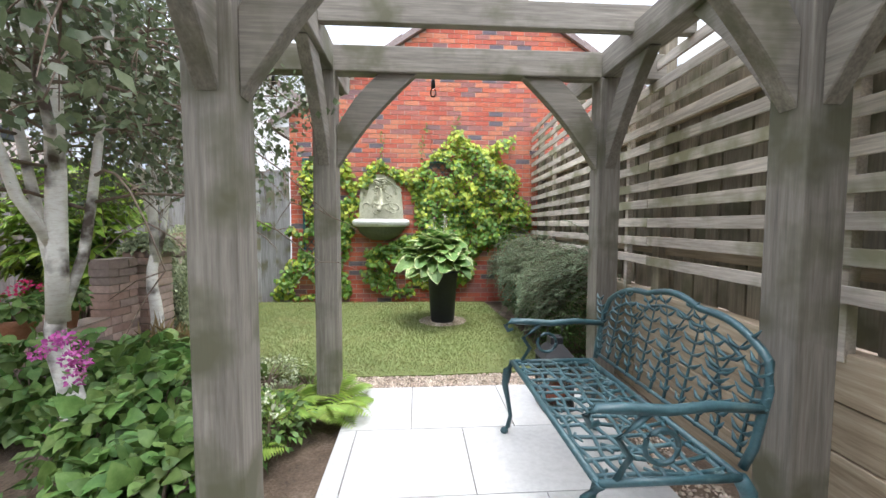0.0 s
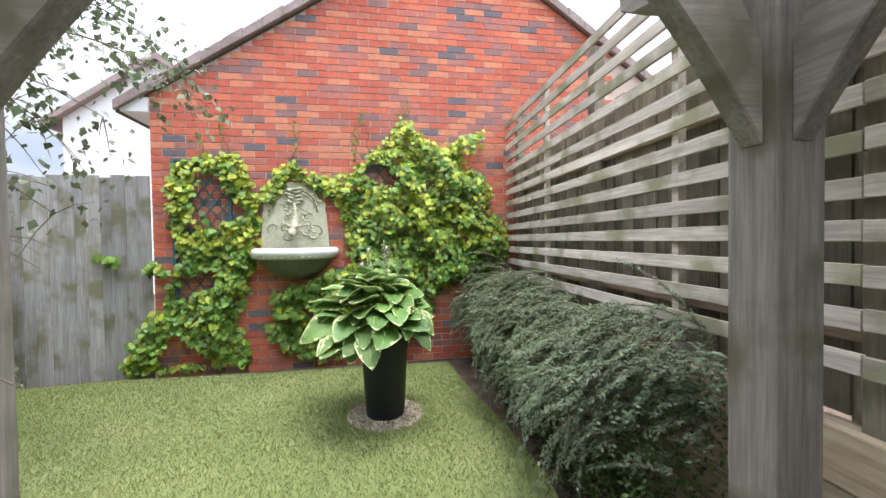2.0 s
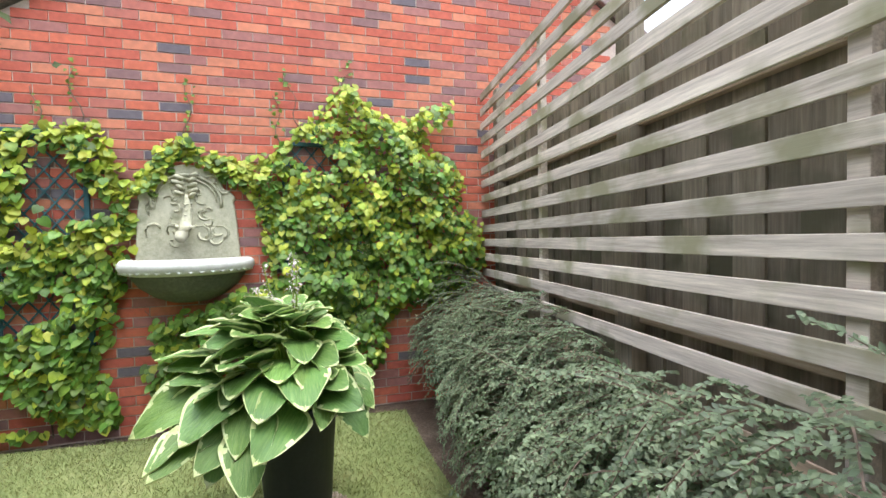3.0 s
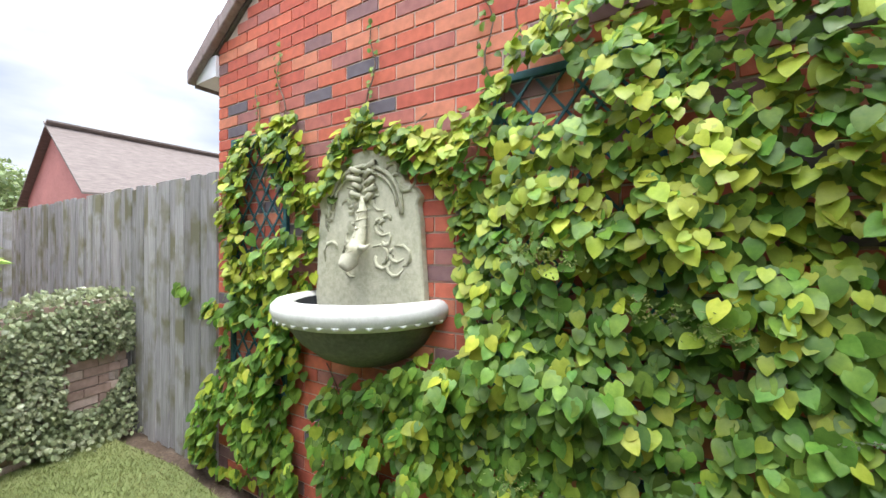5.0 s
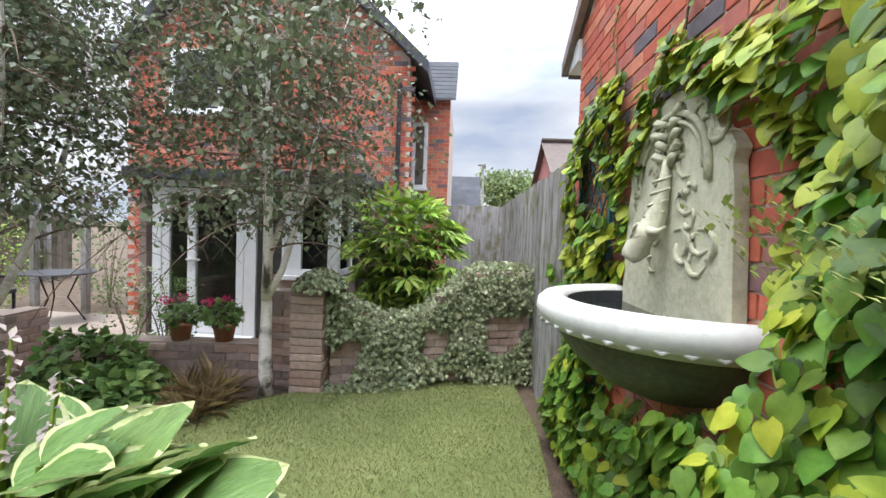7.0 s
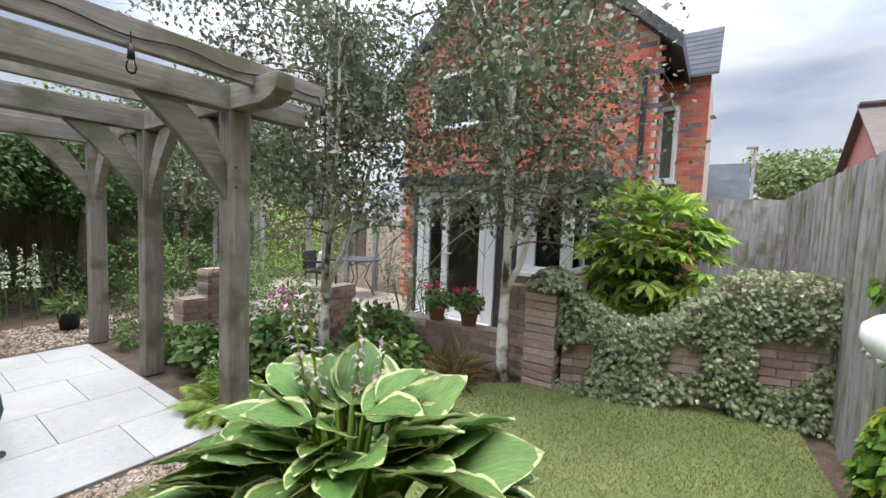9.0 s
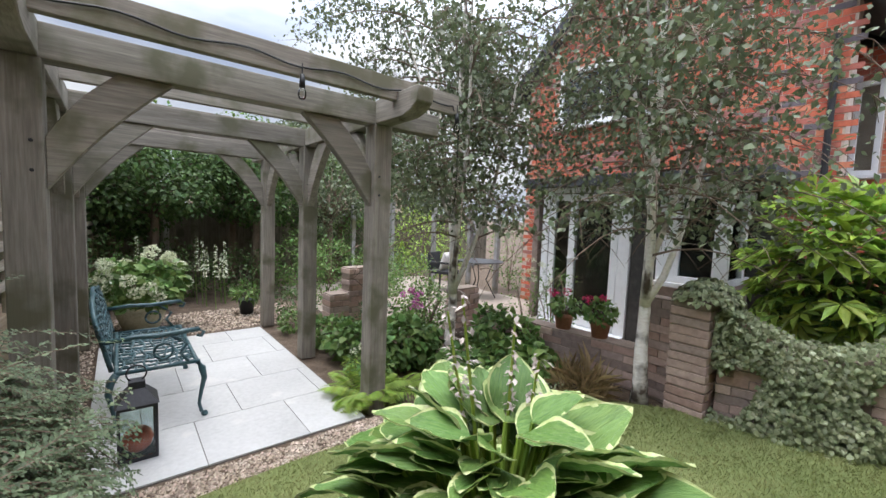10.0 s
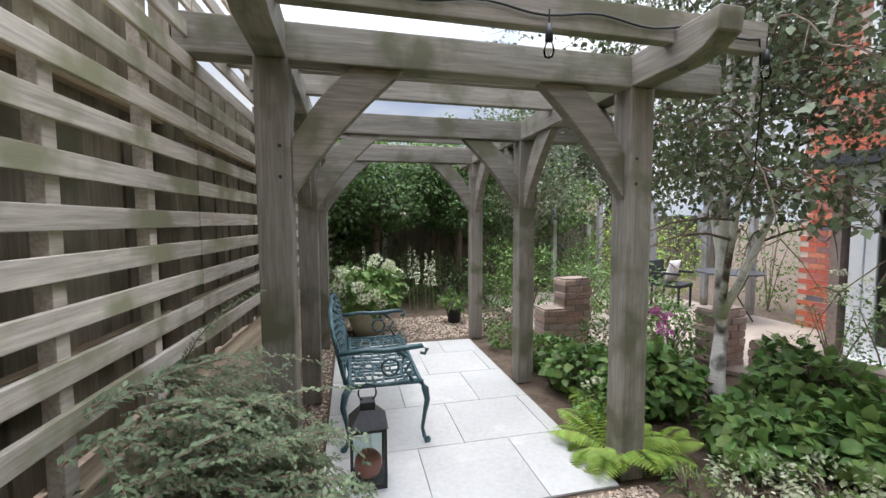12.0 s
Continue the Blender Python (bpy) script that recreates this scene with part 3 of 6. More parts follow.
for i in range(14):
    z0 = 0.93 + i * 0.1345
    for ya, yb in ((-4.6, -0.9), (-0.9, 2.7), (2.7, 6.41)):
        bm = block(-0.010, 0.010, ya + 0.002, yb - 0.002, -0.033, 0.033, 0.003)
        ob = part("slat", bm, m_slat, fence)
        ob.matrix_basis = pose(FX + 0.01 + rng.uniform(-0.002, 0.002), 0, z0 + 0.033 + rng.uniform(-0.004, 0.004), rng.uniform(-0.06, 0.06), 0, 0)
for j in range(4):
    for ya, yb in ((-4.6, -1.9), (-1.9, 0.5), (0.5, 2.9), (2.9, 6.4)):
        ob = part("sleeper", block(0, 0.1, ya + 0.004, yb - 0.004, 0, 0.195, 0.008), m_sleeper, fence)
        ob.location = (FX + 0.03 + 0.004 * ((j * 7) % 3), 0, -0.06 + j * 0.2)

# ---- pergola ----
pergola = base("pergola", (0, 0, 0), "weathered grey oak pergola with curved braces", "pergola")
PX, PY = (-0.585, 1.35), (2.695, 1.21, -0.285)
SKEW = 0.0
PW = 0.075
ZB, ZT = 2.22, 2.39


def brace(u0, du, z0, z1, reach):
    """Curved brace profile in (u, z) from the post's face at u0 up to the beam."""
    n = 8
    inner, outer = [], []
    for i in range(n + 1):
        t = i / n
        u = u0 + du * reach * t
        bow = -math.sin(math.pi * t) * 0.028
        inner.append((u + du * bow * 0.7, z0 + (z1 - z0) * t - bow * 0.7))
    for i in range(n + 1):
        t = i / n
        bow = -math.sin(math.pi * t) * 0.022
        outer.append((u0 + du * (reach - 0.25) * t + du * bow * 0.7, z0 + 0.26 + (z1 - z0 - 0.26) * t - bow * 0.7))
    return inner + outer[::-1]


AROUND = math.degrees(math.atan2(SKEW, PX[1] - PX[0]))


def across(y):
    """Pose of a cross member that starts over the left post at y."""
    return pose(PX[0], y, 0, 0, 0, AROUND)


for x in PX:
    for k, y0 in enumerate(PY):
        y = y0 + (SKEW if x > 0 else 0.0)
        part("post", block(x - PW, x + PW, y - PW, y + PW, -0.05, ZB, 0.008), m_oak_z, pergola)
        for zp in (1.69, 1.83):
            part("peg", lathe([(0.0, 0.004), (0.009, 0.003), (0.009, -0.004)], 8), m_black, pergola).matrix_basis = pose(x + (0.03 if x < 0 else -0.03), y + PW, zp, -90, 0, 0)
        s = 1 if x < 0 else -1
        part("brace", prism(brace(s * PW, s, 1.60, ZB, 0.53), "y", -0.036, 0.036, 0.005), m_oak_x, pergola).matrix_basis = pose(x, y, 0, 0, 0, AROUND)
        for d in (1, -1):
            if (k == 0 and d == 1) or (k == 2 and d == -1):
                continue
            part("brace", prism(brace(y + d * PW, d, 1.60, ZB, 0.50), "x", x - 0.036, x + 0.036, 0.005), m_oak_y, pergola)
for y in PY:
    part("cross_beam", block(-0.54, 2.33, -0.06, 0.06, ZB, ZT, 0.008), m_oak_x, pergola).matrix_basis = across(y)
for x in PX:
    o = SKEW if x > 0 else 0.0
    prof = [(-0.95 + o, ZB + 0.09), (-0.82 + o, ZB + 0.004), (3.12 + o, ZB + 0.004), (3.22 + o, ZB + 0.03), (3.29 + o, ZB + 0.075), (3.30 + o, ZT - 0.02), (3.30 + o, ZT + 0.006), (-0.95 + o, ZT + 0.006)]
    part("side_beam", prism(prof, "x", x - 0.066, x + 0.066, 0.006), m_oak_y, pergola)
for y in (3.02, 2.26, 1.83, 0.80, 0.38, -0.62):
    part("rafter", block(-0.50, 2.25, -0.03, 0.03, ZT - 0.05, ZT + 0.10, 0.006), m_oak_x, pergola).matrix_basis = across(y)

# ---- grey boundary fence ----
gf = base("fence_grey", (0, 0, 0), "tall silver-grey close-boarded fence", "fence")
structure(gf, "tall silver-grey close-boarded fence", "fence")
me_gb = bpy.data.meshes.new("board")
bmb = block(-0.062, 0.062, -0.009, 0.009, 0.0, 2.11, 0.002)
bmb.to_mesh(me_gb)
bmb.free()
me_gb.materials.append(m_greyfence)
x = WL - 0.08
i = 0
while x > -7.2:
    ob = new("board", me_gb)
    ob.parent = gf
    ob.location = (x, 6.42 + (0.012 if i % 2 else 0), -0.05 + rng.uniform(-0.015, 0.015))
    x -= 0.115
    i += 1
y = 6.4
while y > 3.4:
    ob = new("board", me_gb)
    ob.parent = gf
    ob.matrix_basis = pose(-7.25 + (0.012 if i % 2 else 0), y, -0.06 + rng.uniform(-0.015, 0.015), 0, 0, 90)
    y -= 0.115
    i += 1

# ---- house ----
HX = -5.2
HY0, HY1 = 0.35, 4.75
wall_h = part("wall_house", prism([(HY0, -0.06), (HY1, -0.06), (HY1, 4.085), (2.55, 6.175), (HY0, 4.085)], "x", HX - 0.3, HX), m_mortar)
structure(wall_h, "red brick gable wall of the house", "wall")
hb = Heap()
for c in range(86):
    z = c * 0.075
    y = HY0 + (0.11 if c % 2 else 0)
    while y < HY1 - 0.1:
        lim = 4.085 + min(HY1 - y - 0.2, y - HY0 + 0.02) * 0.95
        door = 1.35 < y + 0.1 < 4.05 and z < 2.1
        win = 1.0 < y + 0.1 < 2.7 and 3.15 < z < 4.2
        if z < lim and z < 6.2 and not door and not win:
            hb.box(HX - 0.01, HX + 0.007, y, y + 0.215, z, z + 0.065)
        y += 0.225
tagged(hb.put("bricks", m_brick_i, wall_h), "red facing bricks of the house in stretcher bond", kind="stuff")

# ---- house details ----
house_roof = base("house_roof", (0, 0, 0), "dark slate house roof edge", "roof")
structure(house_roof, "dark slate house roof edge", "roof")
part("verge_board", prism([(HY1 + 0.3, 3.80), (HY1 + 0.3, 3.97), (2.55, 6.36), (2.55, 6.18)], "x", HX - 7, HX + 0.22), m_slate, house_roof)
part("verge_board", prism([(HY0 - 0.3, 3.80), (2.55, 6.18), (2.55, 6.36), (HY0 - 0.3, 3.97)], "x", HX - 7, HX + 0.22), m_slate, house_roof)
wing = part("wall_wing", block(-9.0, -6.6, 2.5, 5.32, -0.06, 3.95), m_mortar)
structure(wing, "red brick wing wall of the house", "wall")
wb = Heap()
for c in range(53):
    z = c * 0.075
    y = 3.675 + (0.1125 if c % 2 else 0)
    while y < 5.30:
        a, b = y, min(y + 0.215, 5.322)
        y += 0.225
        if 2.22 < z < 3.5 and b > 4.62 and a < 4.94:
            if a < 4.57:
                wb.box(-6.61, -6.593, a, 4.62, z, z + 0.065)
            if b > 4.99:
                wb.box(-6.61, -6.593, 4.94, b, z, z + 0.065)
            continue
        wb.box(-6.61, -6.593, a, b, z, z + 0.065)
tagged(wb.put("bricks", m_brick_i, wing), "red facing bricks", kind="stuff")
wroof = base("wing_roof", (0, 0, 0), "grey slate wing roof", "roof")
structure(wroof, "grey slate wing roof", "roof")
for i in range(9):
    z0 = 3.93 + i * 0.115
    x0 = -6.45 - i * 0.11
    part("slate_course", prism([(x0, z0), (x0 - 0.16, z0 + 0.15), (x0 - 0.17, z0 + 0.10), (x0 + 0.015, z0 - 0.045)], "y", 2.4, 5.42), m_slate, wroof)
part("downpipe", lathe([(0.035, 0), (0.035, 3.7)], 10), m_black, wroof, "black plastic downpipe").location = (HX + 0.06, 4.62, 0)


def window(name, x, y0, y1, z0, z1, mullions, label):
    w = base(name, (x, 0, 0), label, "window")
    structure(w, label, "window")
    f = 0.06
    for nm, (a, b, c, d) in (("sill", (y0 - 0.04, y1 + 0.04, z0 - 0.05, z0)), ("head", (y0, y1, z1 - f, z1)), ("rail", (y0, y1, z0, z0 + f))):
        part(nm, block(-0.02, 0.05 if nm != "sill" else 0.12, a, b, c, d, 0.005), m_upvc, w)
    for m in [y0 + f / 2, y1 - f / 2] + mullions:
        part("stile", block(-0.02, 0.055, m - f / 2, m + f / 2, z0 + f, z1 - f, 0.005), m_upvc, w)
    pane = part("pane", block(0.0, 0.008, y0 + f, y1 - f, z0 + f, z1 - f), m_glass, w)
    # opaque dark sheet stands in for the unlit room
    part("blind", block(-0.012, -0.006, y0, y1, z0, z1), m_unlit_room, w, "dark sheet in place of an unlit room behind the glass")
    return w


window("window_1", HX + 0.008, 1.05, 2.65, 3.2, 4.15, [1.85], "white upstairs casement window of the house")
window("window_2", -6.595, 4.64, 4.92, 2.3, 3.5, [], "narrow white landing window")

bay = base("bay", (0, 0.07, 0), "white plastic garden bay with a flat canopy", "bay")
structure(bay, "white plastic garden bay with a flat canopy", "bay")
BX = -4.3
part("canopy", block(-5.19, BX + 0.22, 1.15, 4.35, 2.06, 2.2, 0.01), m_slate, bay, "dark flat canopy roof")
part("fascia", block(BX + 0.0, BX + 0.06, 1.3, 4.0, 1.98, 2.058, 0.004), m_upvc, bay)
# bay is shallow: room shade comes from the dark back and floor
part("back_wall", block(HX + 0.01, HX + 0.03, 1.3, 4.2, -0.05, 2.05), m_unlit_room, bay, "back wall coloured dark as a dim room")
part("floor", block(HX + 0.03, BX + 0.02, 1.3, 4.0, -0.05, -0.01), m_unlit_room, bay)
part("side_wall", block(HX + 0.03, BX + 0.05, 1.26, 1.36, -0.05, 2.05), m_old_i, bay)
part("dwarf_wall", block(BX - 0.1, BX + 0.05, 3.1, 3.95, -0.05, 0.86, 0.006), m_old_i, bay, "brick under the bay window")
for y0, y1, z0, z1, dx in ((3.20, 3.46, 0.0, 1.98, 0.03), (3.82, 3.97, 0.86, 1.98, 0.05), (3.46, 3.82, 0.86, 0.94, 0.04), (3.46, 3.82, 1.88, 1.98, 0.04)):
    part("frame", block(BX - 0.03, BX + dx, y0, y1, z0, z1, 0.006), m_upvc, bay)
part("sill", block(BX - 0.06, BX + 0.12, 3.2, 4.05, 0.80, 0.859, 0.008), m_upvc, bay)
part("pane", block(BX, BX + 0.008, 3.46, 3.82, 0.94, 1.88), m_glass, bay)
for x0, x1, z0, z1 in ((-5.19, BX - 0.03, 0.86, 0.94), (-5.19, BX - 0.03, 1.88, 1.98), (-4.95, -4.85, 0.94, 1.88)):
    part("frame", block(x0, x1, 3.90, 3.96, z0, z1, 0.005), m_upvc, bay)
part("pane", block(-5.19, BX - 0.03, 3.925, 3.933, 0.94, 1.88), m_glass, bay)
part("side_dwarf_wall", block(-5.19, BX - 0.1, 3.86, 3.955, -0.05, 0.86), m_old_i, bay)

door = base("door_1", (BX, 0.07, 0.0), "white plastic glazed double garden doors, shut", "door")
structure(door, "white plastic glazed double garden doors, shut", "door")
part("threshold", block(-0.08, 0.16, 1.50, 2.86, -0.05, 0.02, 0.008), m_upvc, door)
part("jamb", block(-0.03, 0.05, 1.44, 1.56, 0.0, 1.98, 0.006), m_upvc, door)
part("jamb", block(-0.03, 0.05, 2.70, 2.86, 0.0, 1.98, 0.006), m_upvc, door)
for y0, y1, h in ((1.57, 2.02, 1.93), (1.93, 2.69, 2.01)):
    st = 0.10
    leaf = part("door_leaf", block(-0.02, 0.04, y0, y0 + st, 0.03, 1.96, 0.006), m_upvc, door)
    part("stile", block(-0.02, 0.042, y1 - st, y1, 0.03, 1.96, 0.006), m_upvc, leaf)
    part("rail", block(-0.02, 0.038, y0 + st, y1 - st, 0.03, 0.17, 0.006), m_upvc, leaf)
    part("rail", block(-0.02, 0.038, y0 + st, y1 - st, 1.86, 1.96, 0.006), m_upvc, leaf)
    part("pane", block(0.005, 0.013, y0 + st, y1 - st, 0.17, 1.86), m_glass, leaf)
    part("handle", block(0.042, 0.075, h - 0.012, h + 0.10 if h < 2 else h + 0.09, 1.0, 1.025, 0.004), m_upvc, leaf)
# no pane here, the dim interior is only a dark colour
part("panel", block(BX - 0.03, BX + 0.02, 2.87, 3.2, -0.05, 1.98), m_unlit_room, bay, "plain dark side panel, unlit room in its colour")

# ---- patio ----
patio = part("patio", prism([(-1.45, -0.3), (-1.5, 0.75), (-2.6, 1.5), (-3.3, 2.6), (-3.35, 4.2), (-5.19, 4.2), (-5.19, -3.0), (-1.6, -3.0)], "z", -0.05, -0.01), m_patio)
structure(patio, "brown sandstone patio by the house", "patio")


def old_wall(name, line, courses, label, thick=0.22, top=None, single=True):
    """A reclaimed brick wall along a straight line, brick by brick, with an optional height profile."""
    (xa, ya), (xb, yb) = line
    length = math.hypot(xb - xa, yb - ya)
    rz = math.degrees(math.atan2(yb - ya, xb - xa))
    w = base(name, (xa, ya, 0), label, "wall", rz=rz)
    structure(w, label, "wall")
    n = max(2, int(length / 0.12))
    hz = courses * 0.075
    tops = [(length * i / n, (top(i / n) if top else hz) - 0.012) for i in range(n + 1)]
    part("core", prism([(0.012, -0.05)] + [(max(0.012, min(length - 0.012, u)), z) for u, z in tops] + [(length - 0.012, -0.05)], "y", -thick / 2 + 0.012, thick / 2 - 0.012), m_oldmortar, w)
    heap = Heap()
    for c in range(courses):
        z = c * 0.075 - 0.02
        u = -0.005 if c % 2 == 0 else -0.115
        while u < length - 0.02:
            a, b = max(u, 0.0), min(u + 0.215, length)
            if b - a > 0.04 and (not top or z + 0.065 < top((a + b) / 2 / length)):
                o, q = rng.uniform(-0.008, 0.008), rng.uniform(-0.004, 0.004)
                if single:
                    br = part("brick", block(-(b - a) / 2, (b - a) / 2, -thick / 2, thick / 2, -0.032, 0.032, 0.006), m_old, w)
                    br.matrix_basis = pose((a + b) / 2, o, z + 0.0325 + q, rng.uniform(-1, 1), rng.uniform(-0.8, 0.8), rng.uniform(-1.5, 1.5))
                else:
                    heap.box(a, b, -thick / 2 + o, thick / 2 + o, z + q, z + 0.064 + q)
            u += 0.225
    if heap.v:
        tagged(heap.put("bricks", m_old_i, w), "weathered reclaimed bricks", kind="stuff")
    return w


def dip(t):
    return 0.92 - 0.30 * math.sin(min(1, t / 0.62) * math.pi) + 0.20 * max(0, min(1, (t - 0.45) / 0.3))


IV0, IV1 = (-2.86, 4.42), (-3.44, 6.36)
old_wall("pier_tall", ((-2.92, 4.27), (-2.62, 4.27)), 13, "weathered reclaimed brick pier capped with ivy", 0.3)
old_wall("wall_ivy", (IV0, IV1), 15, "dipped reclaimed brick wall under variegated ivy", 0.2, dip, False)
old_wall("pier_end", ((-3.46, 6.1), (-3.40, 6.34)), 14, "reclaimed brick end pier beside the grey fence", 0.24)
old_wall("wall_low", ((-2.86, 4.1), (-2.9, 3.78)), 12, "old brown brick garden wall behind the birch", 0.2, None, False)
old_wall("wall_planter", ((-2.9, 3.76), (-2.75, 1.75)), 5, "low reclaimed brick planter wall", 0.22, None, False)
old_wall("pier_low", ((-1.32, 0.62), (-1.05, 0.62)), 7, "low reclaimed brick pier beside the path", 0.25)
old_wall("pier_stepped", ((-1.75, 0.42), (-1.38, 0.46)), 11, "stepped reclaimed brick pier", 0.22)
old_wall("pier_mid", ((-2.95, 1.35), (-2.5, 1.4)), 8, "low reclaimed brick wall end by the patio", 0.22)


# ---- fountain ----
fountain = base("wall_fountain", (-0.545, WY - 0.008, 0.065), "mossy cast stone wall fountain with fish spout", "fountain")
out_l = [(-0.365, 1.14), (-0.35, 1.35), (-0.335, 1.58), (-0.32, 1.66), (-0.335, 1.70), (-0.30, 1.745), (-0.25, 1.77), (-0.235, 1.82), (-0.19, 1.885), (-0.12, 1.925), (-0.06, 1.945), (0, 1.955)]
outline = out_l + [(-u, v) for u, v in out_l[::-1][1:]]
panel = part("back_panel", prism(outline, "y", -0.055, 0.0, 0.008), m_stone, fountain)
rl = Heap()
arch = [(-0.24, -0.062, 1.62)] + [(-0.24 * math.cos(a), -0.064, 1.66 + 0.21 * math.sin(a)) for a in np.linspace(0, math.pi, 15)] + [(0.24, -0.062, 1.62)]
rl.add(*tube(arch, 0.012, 6))
rl.add(*tube([(p[0] * 0.88, p[1], 1.66 + (p[2] - 1.66) * 0.86) for p in arch[1:-1]], 0.007, 5))
for k in range(46):
    a = k * 2.4
    u, v = rng.uniform(-0.26, 0.26), rng.uniform(1.30, 1.86)
    if abs(u) < 0.07 or (u / 0.3) ** 2 + ((v - 1.6) / 0.32) ** 2 > 1:
        continue
    ln = rng.uniform(0.03, 0.07)
    cu = [(u + ln * math.cos(a + t * 2.2) * (0.4 + 0.5 * t), -0.056, v + ln * math.sin(a + t * 2.2) * (0.4 + 0.5 * t)) for t in np.linspace(0, 1.6, 6)]
    rl.add(*tube(cu, [0.006, 0.011, 0.012, 0.010, 0.008, 0.004], 5))
for k in range(9):
    s = -1 if k % 2 else 1
    rl.add(*tube([(s * 0.012, -0.06, 1.70 + k * 0.02), (s * (0.05 + 0.02 * (k % 3)), -0.075, 1.72 + k * 0.02), (s * 0.075, -0.06, 1.735 + k * 0.018)], [0.014, 0.016, 0.005], 6))
part_relief = rl.put("relief", m_stone, fountain, "moulded scroll relief", True)
fish = Heap()
spine = [(0.0, -0.065, 1.72), (0.01, -0.075, 1.63), (0.008, -0.09, 1.54), (0.0, -0.115, 1.46), (-0.012, -0.14, 1.41), (-0.02, -0.162, 1.38), (-0.024, -0.172, 1.365)]
fish.add(*tube(spine, [0.012, 0.021, 0.031, 0.043, 0.047, 0.037, 0.026], 12))
for k in range(8):
    t = 0.8 + k * 0.45
    i = int(t)
    p = Vector(spine[i]).lerp(Vector(spine[min(i + 1, 6)]), t - i)
    fish.add(*tube([p + Vector((-0.036, 0.01, 0.01)), p + Vector((0, -0.040, -0.012)), p + Vector((0.036, 0.01, 0.01))], [0.003, 0.006, 0.003], 5))
for s in (-1, 1):
    fish.add(*tube([(s * 0.03, -0.13, 1.47), (s * 0.055, -0.11, 1.465), (s * 0.07, -0.09, 1.485)], [0.016, 0.012, 0.003], 6))
fish.put("fish_spout", m_stone, fountain, "scaly fish head spout", True)
basin = part("basin_bowl", lathe([(0.14, 0.90), (0.24, 0.945), (0.33, 1.02), (0.385, 1.10), (0.40, 1.13)], 40, None, math.pi, math.pi, 1.06), m_bowl, fountain, "dark bowl underside", True)
rim_prof = [(0.395, 1.115), (0.425, 1.125), (0.445, 1.145), (0.458, 1.175), (0.455, 1.205), (0.435, 1.225), (0.405, 1.232), (0.375, 1.225), (0.36, 1.205), (0.355, 1.15), (0.34, 1.09)]
rim = part("basin_rim", lathe(rim_prof, 48, None, math.pi, math.pi, 1.06), m_rim, fountain, "pale rounded rim", True)
eggs = Heap()
for k in range(21):
    a = math.pi + math.pi * (k + 0.5) / 21
    r = 0.437
    eggs.add(*tube([(r * math.cos(a - 0.055), 1.06 * r * math.sin(a - 0.055), 1.15), (r * 1.012 * math.cos(a), 1.06 * r * 1.012 * math.sin(a), 1.138), (r * math.cos(a + 0.055), 1.06 * r * math.sin(a + 0.055), 1.15)], [0.006, 0.009, 0.006], 6))
eggs.put("egg_moulding", m_rim, rim, "", True)
part("water", prism([(0.35 * math.cos(a), 0.37 * math.sin(a)) for a in np.linspace(math.pi, 2 * math.pi, 24)], "z", 1.12, 1.165), m_water, fountain, "dark still water")
part("liner", lathe([(0.352, 1.21), (0.346, 1.15)], 30, None, math.pi, math.pi, 1.06), m_pot, fountain, "black liner")

# ---- trellises ----


def trellis(x0, x1, z0, z1, label):
    t = base("trellis", (x0, WY - 0.022, z0), label, "trellis", "trellises on the brick wall")
    w, h = x1 - x0, z1 - z0
    for a, b, c, d in ((0, 0.032, 0, h), (w - 0.032, w, 0, h), (0.032, w - 0.032, h - 0.032, h), (0.032, w - 0.032, 0, 0.032)):
        part("frame_bar", block(a, b, -0.012, 0.012, c, d, 0.003), m_trellis, t)
    for sgn in (1, -1):
        c = -h if sgn > 0 else 0.0
        while c < w + h:
            pts = []
            for u in np.linspace(0, w, 25):
                v = (u - c) * 1.25 if sgn > 0 else (c - u) * 1.25
                if 0.01 < v < h - 0.01:
                    pts.append((u, v))
            if len(pts) > 2:
                (ua, va), (ub, vb) = pts[0], pts[-1]
                part("lath", prism([(ua - 0.007, va), (ua + 0.007, va), (ub + 0.007, vb), (ub - 0.007, vb)], "y", -0.008 if sgn > 0 else 0.0, -0.001 if sgn > 0 else 0.007), m_trellis, t)
            c += 0.125


trellis(-1.77, -1.19, 0.62, 2.25, "blue-green wooden diamond trellis on the brick wall")
trellis(0.14, 0.77, 0.70, 2.23, "blue-green wooden trellis hidden under climber leaves")

# ---- climber ----
MAIN = [(-0.18, 1.97), (0.15, 2.19), (0.42, 2.48), (0.66, 2.77), (0.85, 2.55), (1.07, 2.44), (1.38, 2.55), (1.59, 2.64), (1.51, 2.45), (1.27, 2.24), (1.68, 2.03), (1.62, 1.66), (1.84, 1.54), (1.89, 1.19), (1.53, 0.83), (1.06, 0.85), (0.85, 0.31), (0.37, 0.12), (-0.08, 0.31), (-0.22, 0.78), (0.05, 1.09), (-0.03, 1.66)]
LEFT = [(-1.76, 2.20), (-1.58, 2.25), (-1.12, 2.33), (-0.96, 1.90), (-0.90, 1.51), (-1.00, 1.09), (-1.16, 0.52), (-1.23, 0.05), (-2.28, 0.05), (-2.13, 0.42), (-1.83, 0.78), (-1.66, 1.25), (-1.80, 1.66)]
OVER = [(-0.94, 1.81), (-0.74, 2.13), (-0.54, 2.26), (-0.36, 2.11), (-0.09, 2.05), (-0.06, 1.86), (-0.24, 1.88), (-0.44, 2.04), (-0.62, 2.03), (-0.79, 1.78)]
UNDER = [(-1.25, 0.42), (-0.7, 0.5), (-0.2, 0.62), (0.0, 0.1), (-1.25, 0.05)]
